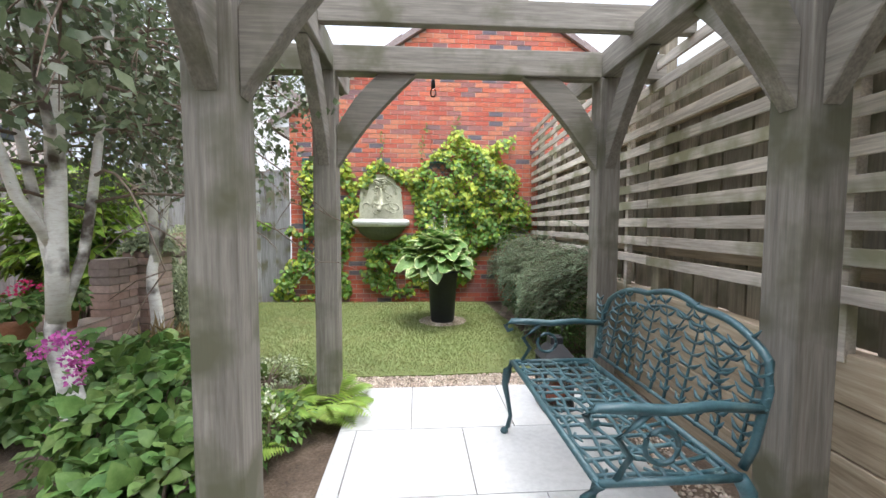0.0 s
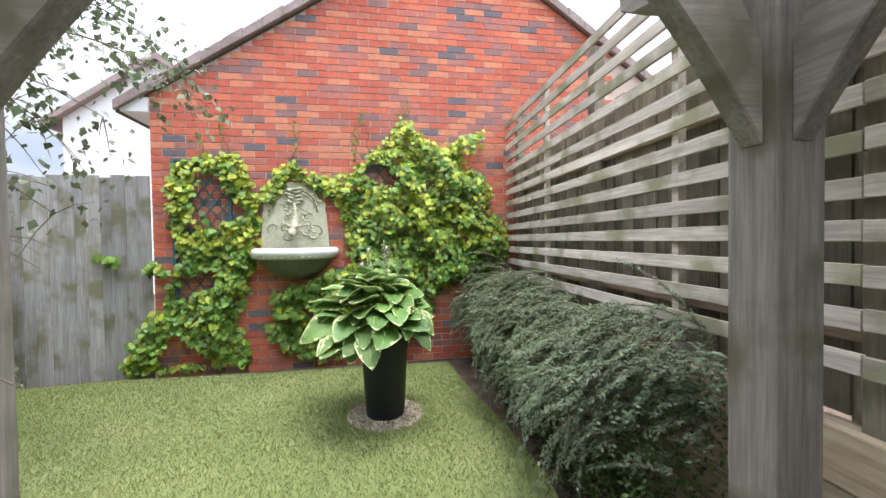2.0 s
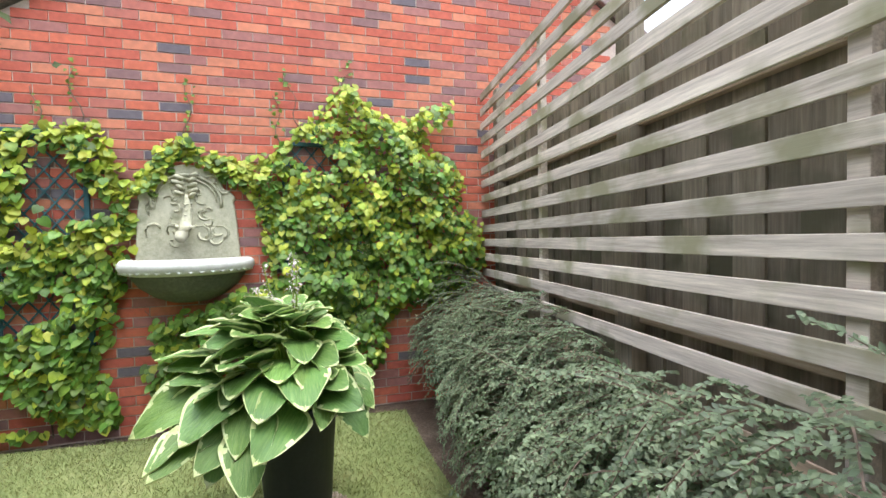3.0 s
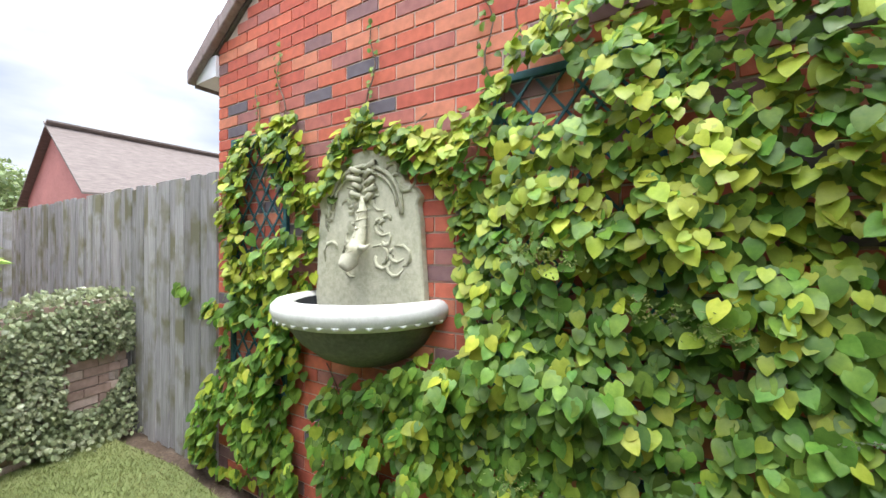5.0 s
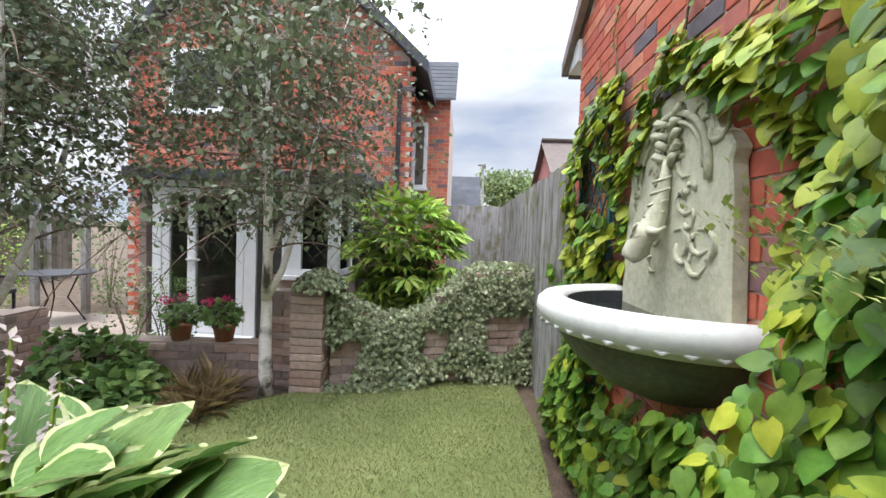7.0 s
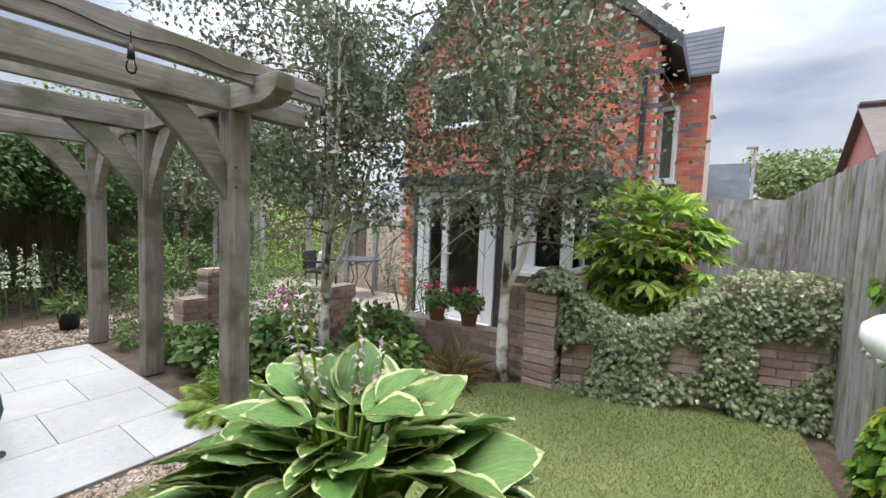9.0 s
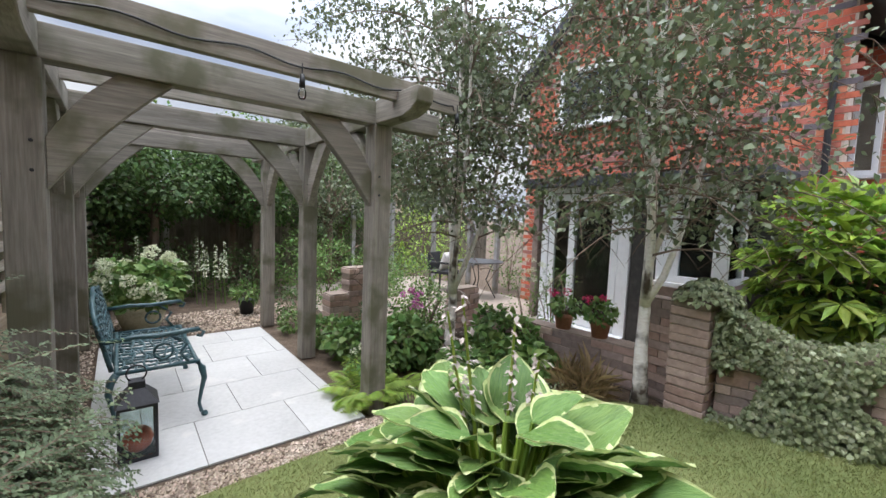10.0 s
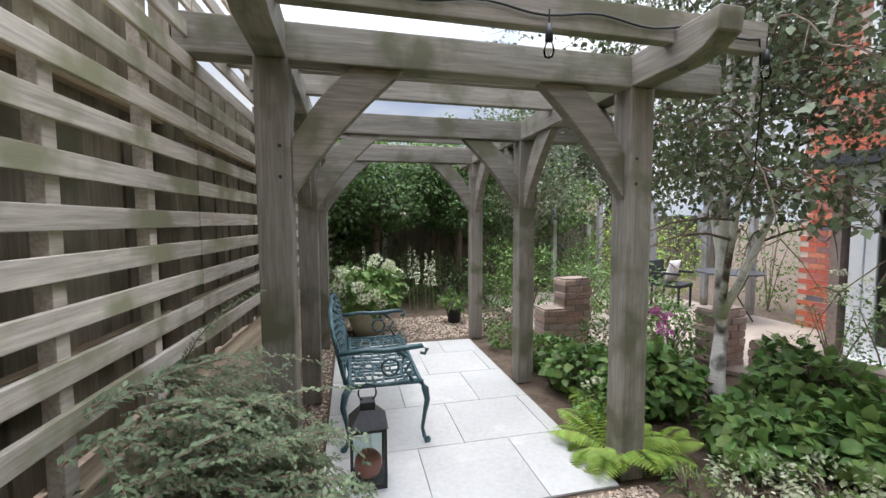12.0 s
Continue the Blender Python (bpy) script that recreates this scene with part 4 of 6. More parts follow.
BELOW = [(-0.79, 0.58), (-0.04, 0.47), (0.11, 1.07), (-0.19, 1.05), (-0.44, 0.90), (-0.79, 0.82)]
SIDE = [(-2.50, 1.27), (-1.90, 1.16), (-1.75, 1.04), (-2.00, 1.06)]


def climb(poly, n, bulge, smin, smax):
    pts, ways, ups, sizes, lime = [], [], [], [], []
    xs, zs = [p[0] for p in poly], [p[1] for p in poly]
    mx, mz = sum(xs) / len(xs), sum(zs) / len(zs)
    while len(pts) < n:
        x, z = rng.uniform(min(xs), max(xs)), rng.uniform(min(zs), max(zs))
        x2, z2 = x + rng.normal() * 0.02, z + rng.normal() * 0.02
        if not inside(poly, x2, z2):
            continue
        if poly is LEFT and -1.58 < x < -1.28 and 1.5 < z < 2.2 and rng.random() < 0.85:
            continue
        hole = noise.noise(Vector((x * 2.6, z * 2.6, 3.1)))
        if hole < (-0.27 if poly is not MAIN else (-0.33 if z > 1.9 else -2)):
            continue
        lump = 0.5 + 0.55 * noise.noise(Vector((x * 3.2, z * 3.2, 8.0))) + 0.35 * noise.noise(Vector((x * 8, z * 8, 2.0)))
        near = inside(poly, mx + (x - mx) * 1.16, mz + (z - mz) * 1.12)
        depth = (0.04 + bulge * max(0.1, lump)) * (1.0 if near else 0.45)
        if poly is MAIN:
            depth *= max(0.35, min(1.0, (x + 0.35) / 0.6))
        d = depth * (0.25 + 0.75 * rng.random() ** 0.5)
        pts.append((x, WY - 0.02 - d, z))
        ways.append((rng.normal() * 0.5, -0.55 + rng.normal() * 0.3, -0.75 + rng.normal() * 0.3))
        ups.append((rng.normal() * 0.35, -0.9, 0.7 + rng.normal() * 0.3))
        sizes.append(rng.uniform(smin, smax))
        lime.append(rng.random() < (0.16 + 0.36 * (z > 1.35) * (0.5 + (hole > 0)) + (0.25 if not near else 0.0)) * (d > depth * 0.55))
    return pts, ways, ups, sizes, lime


climber = base("climbing_plant", (0, 0, 0), "climbing hydrangea with lime and green heart-shaped leaves", "climber")
buckets = {False: [[], [], [], []], True: [[], [], [], []]}
for poly, n, bulge, a, b in ((MAIN, 5600, 0.31, 0.034, 0.072), (LEFT, 1900, 0.12, 0.045, 0.08), (BELOW, 850, 0.38, 0.035, 0.07), (OVER, 320, 0.07, 0.045, 0.07), (UNDER, 260, 0.12, 0.05, 0.08), (SIDE, 60, 0.06, 0.05, 0.075)):
    for p, w, u, s, lm in zip(*climb(poly, n, bulge, a, b)):
        for lst, val in zip(buckets[bool(lm)], (p, w, u, s)):
            lst.append(val)
leaves("leaf_mass", *buckets[False], HEART_FINE, m_leaf_climb, climber)
leaves("young_leaf_mass", *buckets[True], HEART_FINE, m_leaf_lime, climber, "lime green young leaves")
vine = Heap()
for x0, z0, x1, z1 in ((-0.55, 2.1, -0.52, 2.65), (-1.2, 2.15, -1.28, 2.7), (0.15, 2.1, 0.1, 2.6), (0.5, 2.5, 0.72, 2.85), (1.3, 2.4, 1.25, 1.95), (-1.45, 2.1, -1.5, 2.55), (0.3, 2.3, 0.2, 2.75),
                       (-0.2, 0.3, -0.9, 0.9), (0.3, 0.1, 0.5, 2.2), (-1.5, 0.0, -1.4, 2.0), (0.9, 0.9, 1.2, 2.3), (0.6, 0.1, 1.2, 1.5), (-0.4, 1.9, -0.2, 2.15), (-0.1, 1.0, 0.5, 1.4)):
    pts = [(x0 + (x1 - x0) * t + 0.03 * math.sin(t * 9 + x0 * 7), WY - 0.012 - 0.02 * math.sin(t * 3.1), z0 + (z1 - z0) * t) for t in np.linspace(0, 1, 9)]
    vine.add(*tube(pts, [0.006 - 0.0035 * i / 8 for i in range(9)], 5))
tagged(vine.put("stem_network", m_twig, climber, "thin brown stems on brick"), kind="stuff")
tips = [[], [], [], []]
for x0, z0 in ((-0.52, 2.35), (-0.53, 2.55), (-1.28, 2.5), (-1.27, 2.66), (0.1, 2.35), (0.12, 2.55), (0.7, 2.8), (-1.5, 2.4), (0.2, 2.7), (0.6, 2.7)):
    for k in range(7):
        for lst, val in zip(tips, ((x0 + rng.normal() * 0.025, WY - 0.03, z0 + rng.normal() * 0.06), (rng.normal(), -0.4, rng.normal()), (0, -1, 0.3), rng.uniform(0.02, 0.04))):
            lst.append(val)
tagged(leaves("shoot_foliage", *tips, HEART, m_leaf_climb, climber), kind="stuff")
seedh = [[], [], [], []]
for cx, cz, cy in ((0.42, 1.52, 6.0), (0.5, 1.48, 6.02), (0.35, 0.75, 6.1), (0.75, 1.35, 6.1), (0.9, 1.3, 6.12)):
    for k in range(90):
        for lst, val in zip(seedh, ((cx + rng.normal() * 0.05, cy + rng.normal() * 0.03, cz + rng.normal() * 0.02), (rng.normal(), -0.5, 0.8), (0, 0, 1), rng.uniform(0.008, 0.018))):
            lst.append(val)
tagged(leaves("seed_froth", *seedh, OVAL, leaf_mat("green_seed_head", (0.2, 0.25, 0.06), (0.28, 0.33, 0.1), (0.38, 0.42, 0.17)), climber, "flat greenish seed heads"), kind="stuff")

# ---- planter and hosta ----
HP = (0.345, 4.92, 0.0)
planter = base("tall_planter", HP, "tall tapered black plastic planter on gravel", "planter")
part("body", lathe([(0.0, 0.003), (0.14, 0.003), (0.147, 0.02), (0.185, 0.60), (0.20, 0.605), (0.202, 0.64), (0.185, 0.645), (0.178, 0.60), (0.0, 0.585)], 40), m_pot, planter, "", True)
hosta = base("hosta", (HP[0], HP[1], 0.588), "large variegated hosta with cream leaf margins", "plant")


def hosta_leaf(curl, cup):
    n, m = 14, 14
    cols = (-1, -0.89, -0.74, -0.59, -0.44, -0.29, -0.14, 0, 0.14, 0.29, 0.44, 0.59, 0.74, 0.89, 1)
    verts, faces, edge = [], [], []
    for i in range(n + 1):
        t = i / n
        w = 0.40 * (math.sin(math.pi * min(1, t ** 0.72)) ** 0.8) if 0 < t < 1 else 0.0
        for j in range(m + 1):
            s = cols[j]
            x = t
            z = -curl * t * t + cup * (s * w) ** 2 * 3 + 0.011 * (-1) ** j * (w > 0.05) - 0.02 * (j == 7) + 0.02 * math.sin(t * 13 + s * 3 + curl * 9) * abs(s) ** 1.5 + 0.008 * math.sin(t * 31 + j * 2.1)
            verts.append((x, s * w, z))
    for i in range(n):
        for j in range(m):
            faces.append((i * (m + 1) + j, (i + 1) * (m + 1) + j, (i + 1) * (m + 1) + j + 1, i * (m + 1) + j + 1))
            ragged = math.sin(i * 2.7 + j + curl * 20) > 0.25
            edge.append(1 if j in (0, m - 1) or i == n - 1 or (ragged and i % 3 == 0 and j in (1, m - 2)) else 0)
    me = bpy.data.meshes.new("leaf")
    me.from_pydata(verts, [], faces)
    me.materials.append(m_leaf_hosta)
    me.materials.append(m_hosta_edge)
    me.polygons.foreach_set("material_index", edge)
    me.polygons.foreach_set("use_smooth", [True] * len(edge))
    me.update()
    return me


hl = [hosta_leaf(0.15, 0.22), hosta_leaf(0.30, 0.12), hosta_leaf(0.45, 0.25)]
stalks = Heap()
N = 165
for i in range(N):
    t = (i + 0.5) / N
    az = i * 2.39996 + rng.uniform(-0.5, 0.5)
    r = 0.03 + 0.335 * t ** 0.75 * rng.uniform(0.85, 1.1)
    r *= 1 + 0.28 * max(0.0, -math.sin(az)) + 0.12 * max(0.0, -math.cos(az))
    h = 0.455 - 0.34 * t ** 1.25 + rng.uniform(-0.05, 0.05)
    side = 1 - 0.34 * max(0.0, math.cos(az))
    r *= side
    el = math.radians(34 - 44 * t + rng.uniform(-20, 20))
    ln = rng.uniform(0.15, 0.235) * (1 + 0.2 * max(0.0, -math.sin(az))) * (0.8 + 0.25 * min(1, t * 2)) * side
    ob = new("leaf", hl[0 if t < 0.3 else (1 if t < 0.75 else 2)])
    ob.parent = hosta
    ob.matrix_basis = Matrix.Translation((r * math.cos(az), r * math.sin(az), h)) @ Matrix.Rotation(az, 4, 'Z') @ Matrix.Rotation(-el, 4, 'Y') @ Matrix.Rotation(rng.uniform(-0.65, 0.65), 4, 'X') @ Matrix.Scale(ln, 4)
    stalks.add(*tube([(0.05 * math.cos(az), 0.05 * math.sin(az), 0), (r * 0.7 * math.cos(az), r * 0.7 * math.sin(az), h * 0.75), (r * math.cos(az), r * math.sin(az), h)], [0.008, 0.007, 0.005], 5))
tagged(stalks.put("stalk_growth", m_leaf_fern, hosta), kind="stuff")
for dx, dy, top in ((0.01, -0.14, 0.74), (-0.12, -0.08, 0.69), (-0.16, -0.03, 0.58), (0.03, -0.17, 0.70)):
    pts = [(dx * t, dy * t, 0.02 + top * t) for t in np.linspace(0, 1, 6)]
    fs = raw("flower_stalk", *tube(pts, [0.006, 0.006, 0.005, 0.005, 0.004, 0.003], 6), m_leaf_fern, hosta)
    fl = [[], [], [], []]
    for k in range(70):
        t = rng.uniform(0.66, 1.02)
        for lst, val in zip(fl, ((dx * t + rng.normal() * 0.008, dy * t + rng.normal() * 0.008, 0.02 + top * t), (rng.normal(), rng.normal(), -0.5), (0, 0, 1), rng.uniform(0.012, 0.026))):
            lst.append(val)
    leaves("faded_bloom", *fl, OVAL, m_seed, fs, "faded pinkish spent blooms")


# ---- cotoneaster hedge ----
cot = base("cotoneaster", FENCE_AT, "arching grey-green cotoneaster hedge along the slatted fence", "hedge", rz=FENCE_TURN)
cp, cw, cu, cs = [], [], [], []
ct = Heap()
for i in range(860):
    y0 = rng.uniform(3.0, 6.34)
    hi = 0.88 + 0.16 * (y0 - 3.0) / 3.2 + 0.06 * math.sin(y0 * 4.1)
    x = rng.uniform(1.40, 1.84)
    z = (hi + 0.04) * rng.uniform(0.45, 1.0) ** 0.7 * min(1.0, 0.62 + (x - 1.40) * 1.2)
    p = Vector((x, y0, z))
    way = Vector((-0.75 + rng.normal() * 0.25, rng.normal() * 0.45, rng.uniform(0.1, 0.6))).normalized()
    length = rng.uniform(0.30, 0.75)
    sag = rng.uniform(1.6, 4.2)
    line = []
    steps = int(length / 0.0125)
    for k in range(steps):
        way = (way + Vector((0, 0, -sag * 0.0125))).normalized()
        p = p + way * 0.0125
        if p.z < 0.02 or p.x < 1.14 + 0.05 * math.sin(p.y * 5) + 1.0 * max(0.0, 3.4 - p.y):
            break
        if k % 9 == 0:
            line.append(p.copy())
        side = way.cross(Vector((-0.55, 0, 0.85))).normalized()
        for s in (-1, 1):
            d = side * s + way * 0.7
            cp.append((p.x + rng.normal() * 0.003, p.y + rng.normal() * 0.003, p.z + rng.normal() * 0.003))
            cw.append((d.x + rng.normal() * 0.2, d.y + rng.normal() * 0.2, d.z + rng.normal() * 0.2))
            cu.append((-0.55 + rng.normal() * 0.25, rng.normal() * 0.25, 0.85))
            cs.append(rng.uniform(0.018, 0.031) * (1.1 - 0.35 * k / steps))
    if len(line) > 2:
        ct.add(*tube(line, [0.0035 - 0.0025 * q / len(line) for q in range(len(line))], 3, False))
leaves("leaf_sprays", cp, cw, cu, cs, OVAL, m_leaf_cot, cot)
ct.put("branchwork", m_twig, cot, "thin dark arching branches")
# hedge core filled with darker leaves, its inner shade put into their colour
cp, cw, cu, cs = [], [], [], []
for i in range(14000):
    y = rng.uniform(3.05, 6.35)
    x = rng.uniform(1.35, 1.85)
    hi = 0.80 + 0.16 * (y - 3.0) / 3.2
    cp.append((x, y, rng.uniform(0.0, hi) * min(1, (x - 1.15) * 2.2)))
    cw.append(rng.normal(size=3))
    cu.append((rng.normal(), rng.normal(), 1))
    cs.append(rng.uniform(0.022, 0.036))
leaves("inner_leaves", cp, cw, cu, cs, OVAL, m_leaf_dark, cot, "inner leaves with the hedge's inner shade in their dark green")


# ---- birches ----
def birch(name, foot, fork, stems, crown_lo, n_leaves, label, lean=(0, 0), sprays=()):
    """A birch: white trunk, stems from a fork, fine limbs and a loose crown of small leaves."""
    tree = base(name, (foot[0], foot[1], -0.05), label, "tree", "silver birches")
    trunk = Heap()
    base_pts = [(lean[0] * t + 0.015 * math.sin(t * 7), lean[1] * t, fork * t) for t in np.linspace(0, 1, 7)]
    base_pts = [(x + 0.012 * math.sin(z * 9 + foot[0]), y + 0.010 * math.sin(z * 7), z) for x, y, z in base_pts]
    trunk.add(*tube(base_pts, [0.078, 0.064, 0.058, 0.053, 0.049, 0.046, 0.040], 12))
    limbs = Heap()
    tips, extra = [], []
    top = base_pts[-1]
    leader = None
    for n_stem, (dx, dy, h, r) in enumerate(stems):
        z0 = fork - 0.10
        o = Vector(top)
        if leader and n_stem > 2:
            i0 = min(5, n_stem - 2)
            o, z0 = Vector(leader[i0]), leader[i0][2] - 0.02
        pts = [(o.x + dx * (t ** 0.9) + 0.04 * math.sin(t * 6 + dx * 5), o.y + dy * (t ** 0.9) + 0.03 * math.sin(t * 5 + dy), z0 + (h - z0) * t) for t in np.linspace(0, 1, 12)]
        pts[0] = (o.x, o.y, z0)
        leader = leader or pts
        trunk.add(*tube(pts, [r * 1.08 * (1 - 0.82 * i / 11) for i in range(12)], 9))
        for k in range(26):
            t = rng.uniform(0.14, 0.98)
            i = min(10, int(t * 11))
            p = Vector(pts[i]).lerp(Vector(pts[i + 1]), t * 11 - i)
            a = rng.uniform(0, 6.283)
            ln = rng.uniform(0.55, 1.3) * (1.15 - 0.55 * t)
            rise = rng.uniform(0.1, 0.7)
            q = [p + Vector((math.cos(a) * ln * s, math.sin(a) * ln * s, ln * (rise * s - 0.62 * s * s))) for s in np.linspace(0, 1, 6)]
            limbs.add(*tube(q, [0.011 * (1 - 0.8 * j / 5) for j in range(6)], 5))
            for j in range(2, 6):
                tips.append(q[j])
                for _ in range(2):
                    b = rng.uniform(0, 6.283)
                    e = q[j] + Vector((math.cos(b) * 0.2, math.sin(b) * 0.2, rng.uniform(-0.28, 0.08)))
                    limbs.add(*tube([q[j], q[j].lerp(e, 0.5) + Vector((0, 0, 0.02)), e], [0.004, 0.003, 0.0015], 3, False))
                    tips.append(e)
    for end in sprays:
        a = Vector((top[0] + 0.25 * (end[0] - foot[0]), top[1] + 0.25 * (end[1] - foot[1]), end[2] + 0.3))
        b = Vector((end[0] - foot[0], end[1] - foot[1], end[2] + 0.05))
        q = [a.lerp(b, s) + Vector((0, 0, 0.35 * math.sin(s * 2.6))) for s in np.linspace(0, 1, 14)]
        limbs.add(*tube(q, [0.010 - 0.0006 * j for j in range(14)], 5))
        for p in q[5:]:
            for _ in range(3):
                c = p + Vector((rng.normal() * 0.10, rng.normal() * 0.10, rng.normal() * 0.06 - 0.05))
                limbs.add(*tube([p, p.lerp(c, 0.5), c], [0.003, 0.002, 0.001], 3, False))
                extra.extend([c, p.lerp(c, 0.6)])
    trunk.put("trunk", m_birch, tree, "white peeling bark with dark scars", True)
    limbs.put("branchwork", m_twig, tree, "fine brown branches", True)
    tp = np.array([tuple(t) for t in tips])
    tp = tp[tp[:, 2] > crown_lo]
    pick = tp[rng.integers(0, len(tp), n_leaves)]
    if extra:
        ex = np.array([tuple(c) for c in extra])
        pick[:len(ex) * 4] = np.tile(ex, (4, 1))
    pl = pick + rng.normal(size=(n_leaves, 3)) * np.array((0.085, 0.085, 0.10))
    pl[:, 2] = np.maximum(pl[:, 2], crown_lo - 0.15 + rng.random(n_leaves) * 0.2)
    way = rng.normal(size=(n_leaves, 3)) * 0.6 + np.array((0, 0, -0.55))
    up = rng.normal(size=(n_leaves, 3)) * 0.7 + np.array((0, 0, 0.8))
    leaves("crown", pl, way, up, rng.uniform(0.036, 0.070, n_leaves), OVAL_WIDE, m_leaf_birch, tree, "small dark green leaves")
    return tree


OVAL_WIDE = ([(0, 0, 0), (0.4, 0.36, 0.05), (1, 0, -0.08), (0.4, -0.36, 0.05)], [(0, 2, 1), (0, 3, 2)])
birch("birch_tree", (-2.53, 3.95), 1.0, ((-0.12, -0.1, 5.0, 0.042), (-0.35, 0.65, 3.8, 0.028), (0.55, 0.1, 4.0, 0.024), (-0.6, 0.3, 4.3, 0.026), (-0.6, -0.7, 4.1, 0.024), (0.2, -0.6, 4.3, 0.02)), 1.5, 11500,
      "silver birch with white forked trunk at the lawn's edge", (0.02, 0.0), ((-0.85, 4.8, 2.14), (-1.1, 5.2, 2.5), (-1.5, 4.9, 2.7)))
birch("birch_tree", (-1.85, 2.16), 0.85, ((-0.05, -0.05, 5.0, 0.048), (-0.75, 0.45, 3.9, 0.03), (0.35, 0.6, 4.6, 0.026), (-0.3, -0.95, 4.3, 0.026), (0.3, -0.8, 4.1, 0.024), (-0.9, -0.8, 4.1, 0.024)), 1.55, 17500,
      "silver birch with white trunk and low side limb in the bed", (-0.03, -0.02), ((-0.62, 0.95, 2.05), (-0.9, 1.0, 2.5), (-1.0, 2.9, 2.9), (-1.0, 1.1, 3.3), (-0.7, 0.6, 3.6), (-1.2, 0.3, 3.9), (-0.5, 1.2, 3.7), (-0.8, 0.0, 3.5), (-1.4, 0.7, 4.2)))

# ---- ivy on the dipped wall ----
ivy = base("ivy", (0, 0, 0), "variegated ivy tumbling over the brick wall", "ivy")
d = Vector((IV1[0] - IV0[0], IV1[1] - IV0[1], 0))
dl = d.length
d.normalize()
nrm = Vector((d.y, -d.x, 0))
vp, vw, vu, vs = [], [], [], []
while len(vp) < 10500:
    t = rng.uniform(-0.02, 1.0)
    h = dip(max(0, min(1, t)))
    z = rng.uniform(0, h + 0.10)
    bare = noise.noise(Vector((t * 4.2, z * 2.6, 1.7)))
    if z < h - 0.12 and bare < -0.2 + (0.25 if t > 0.75 else 0) - 0.25 * (z > h * 0.6):
        continue
    drape = 0.10 + 0.05 * bare + (0.18 * max(0, 0.25 - z) / 0.25) * rng.random()
    if z > h - 0.03:
        off = rng.uniform(-0.16, 0.18)
        z = h + rng.uniform(-0.03, 0.09)
    else:
        off = 0.09 + drape * rng.random()
    p = Vector((IV0[0], IV0[1], z)) + d * (t * dl) + nrm * off
    vp.append(tuple(p))
    vw.append((nrm.x * 0.4 + rng.normal() * 0.5, rng.normal() * 0.5, -0.8 + rng.normal() * 0.3))
    vu.append((nrm.x + rng.normal() * 0.3, nrm.y + rng.normal() * 0.3, 0.6))
    vs.append(rng.uniform(0.022, 0.047))
for k in range(1300):
    a = rng.uniform(0, 6.283)
    r = rng.random() ** 0.5 * 0.26
    z = 0.97 + 0.16 * (1 - (r / 0.26) ** 2) - rng.random() * 0.05
    x, y = -2.79 + r * math.cos(a), 4.33 + r * 0.9 * math.sin(a)
    if k % 3 == 0:
        z, y, x = rng.uniform(0.4, 1.0), 4.45 + rng.uniform(0, 0.12), rng.uniform(-2.9, -2.66)
    vp.append((x, y, z))
    vw.append((math.cos(a) + rng.normal() * 0.4, math.sin(a), -0.5))
    vu.append((rng.normal() * 0.3, rng.normal() * 0.3, 1))
    vs.append(rng.uniform(0.03, 0.055))
cut = 10500
half = [k for k in range(cut) if vp[k][1] < 5.35]
rest_i = [k for k in range(cut) if vp[k][1] >= 5.35]
for nm, ids in (("dip_ivy", half), ("high_ivy", rest_i), ("pier_cap_ivy", range(cut, len(vp)))):
    leaves(nm, *[[lst[k] for k in ids] for lst in (vp, vw, vu, vs)], HEART, m_leaf_ivy, ivy)

# ---- fatsia ----
lobes_v, lobes_f = [], []
for k in range(7):
    a = math.radians(-108 + 36 * k)
    ln = 1.0 - 0.10 * abs(k - 3)
    c, s = math.cos(a), math.sin(a)
    o = len(lobes_v)
    for u, v, w in ((0.02, 0, 0), (0.55, 0.15, 0.05), (1, 0, -0.18), (0.55, -0.15, 0.05)):
        lobes_v.append((ln * (u * c - v * s), ln * (u * s + v * c), w))
    lobes_f += [(o, o + 2, o + 1), (o, o + 3, o + 2)]
PALM = (lobes_v, lobes_f)
fatsia = base("fatsia", (-4.0, 4.95, -0.05), "glossy bright green fatsia shrub by the bay", "shrub")
n = 330
pp, dd = ball_points(n, (0, 0, 1.22), (0.62, 0.68, 0.85), 0.6)
ww, uu = spray(n, dd, 0.35, 0.3)
uu[:, 2] += 1.2
ww[:, 2] *= 0.6
leaves("leaf_mass", pp, ww, uu, rng.uniform(0.15, 0.27, n), PALM, m_leaf_fatsia, fatsia)
# inner leaves take a darker green that paints in the crown's shade
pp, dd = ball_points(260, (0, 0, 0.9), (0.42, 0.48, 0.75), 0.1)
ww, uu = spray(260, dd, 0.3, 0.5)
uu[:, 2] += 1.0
leaves("inner_leaves", pp, ww, uu, rng.uniform(0.12, 0.2, 260), PALM, m_leaf_bed, fatsia, "inner leaves, shade given by a darker green")
st = Heap()
for k in range(9):
    a = k * 0.7
    st.add(*tube([(0.05 * math.cos(a), 0.05 * math.sin(a), 0), (0.2 * math.cos(a), 0.2 * math.sin(a), 0.7), (0.4 * math.cos(a), 0.4 * math.sin(a), 1.4)], [0.022, 0.018, 0.01], 6))
tagged(st.put("stem_growth", m_twig, fatsia), kind="stuff")


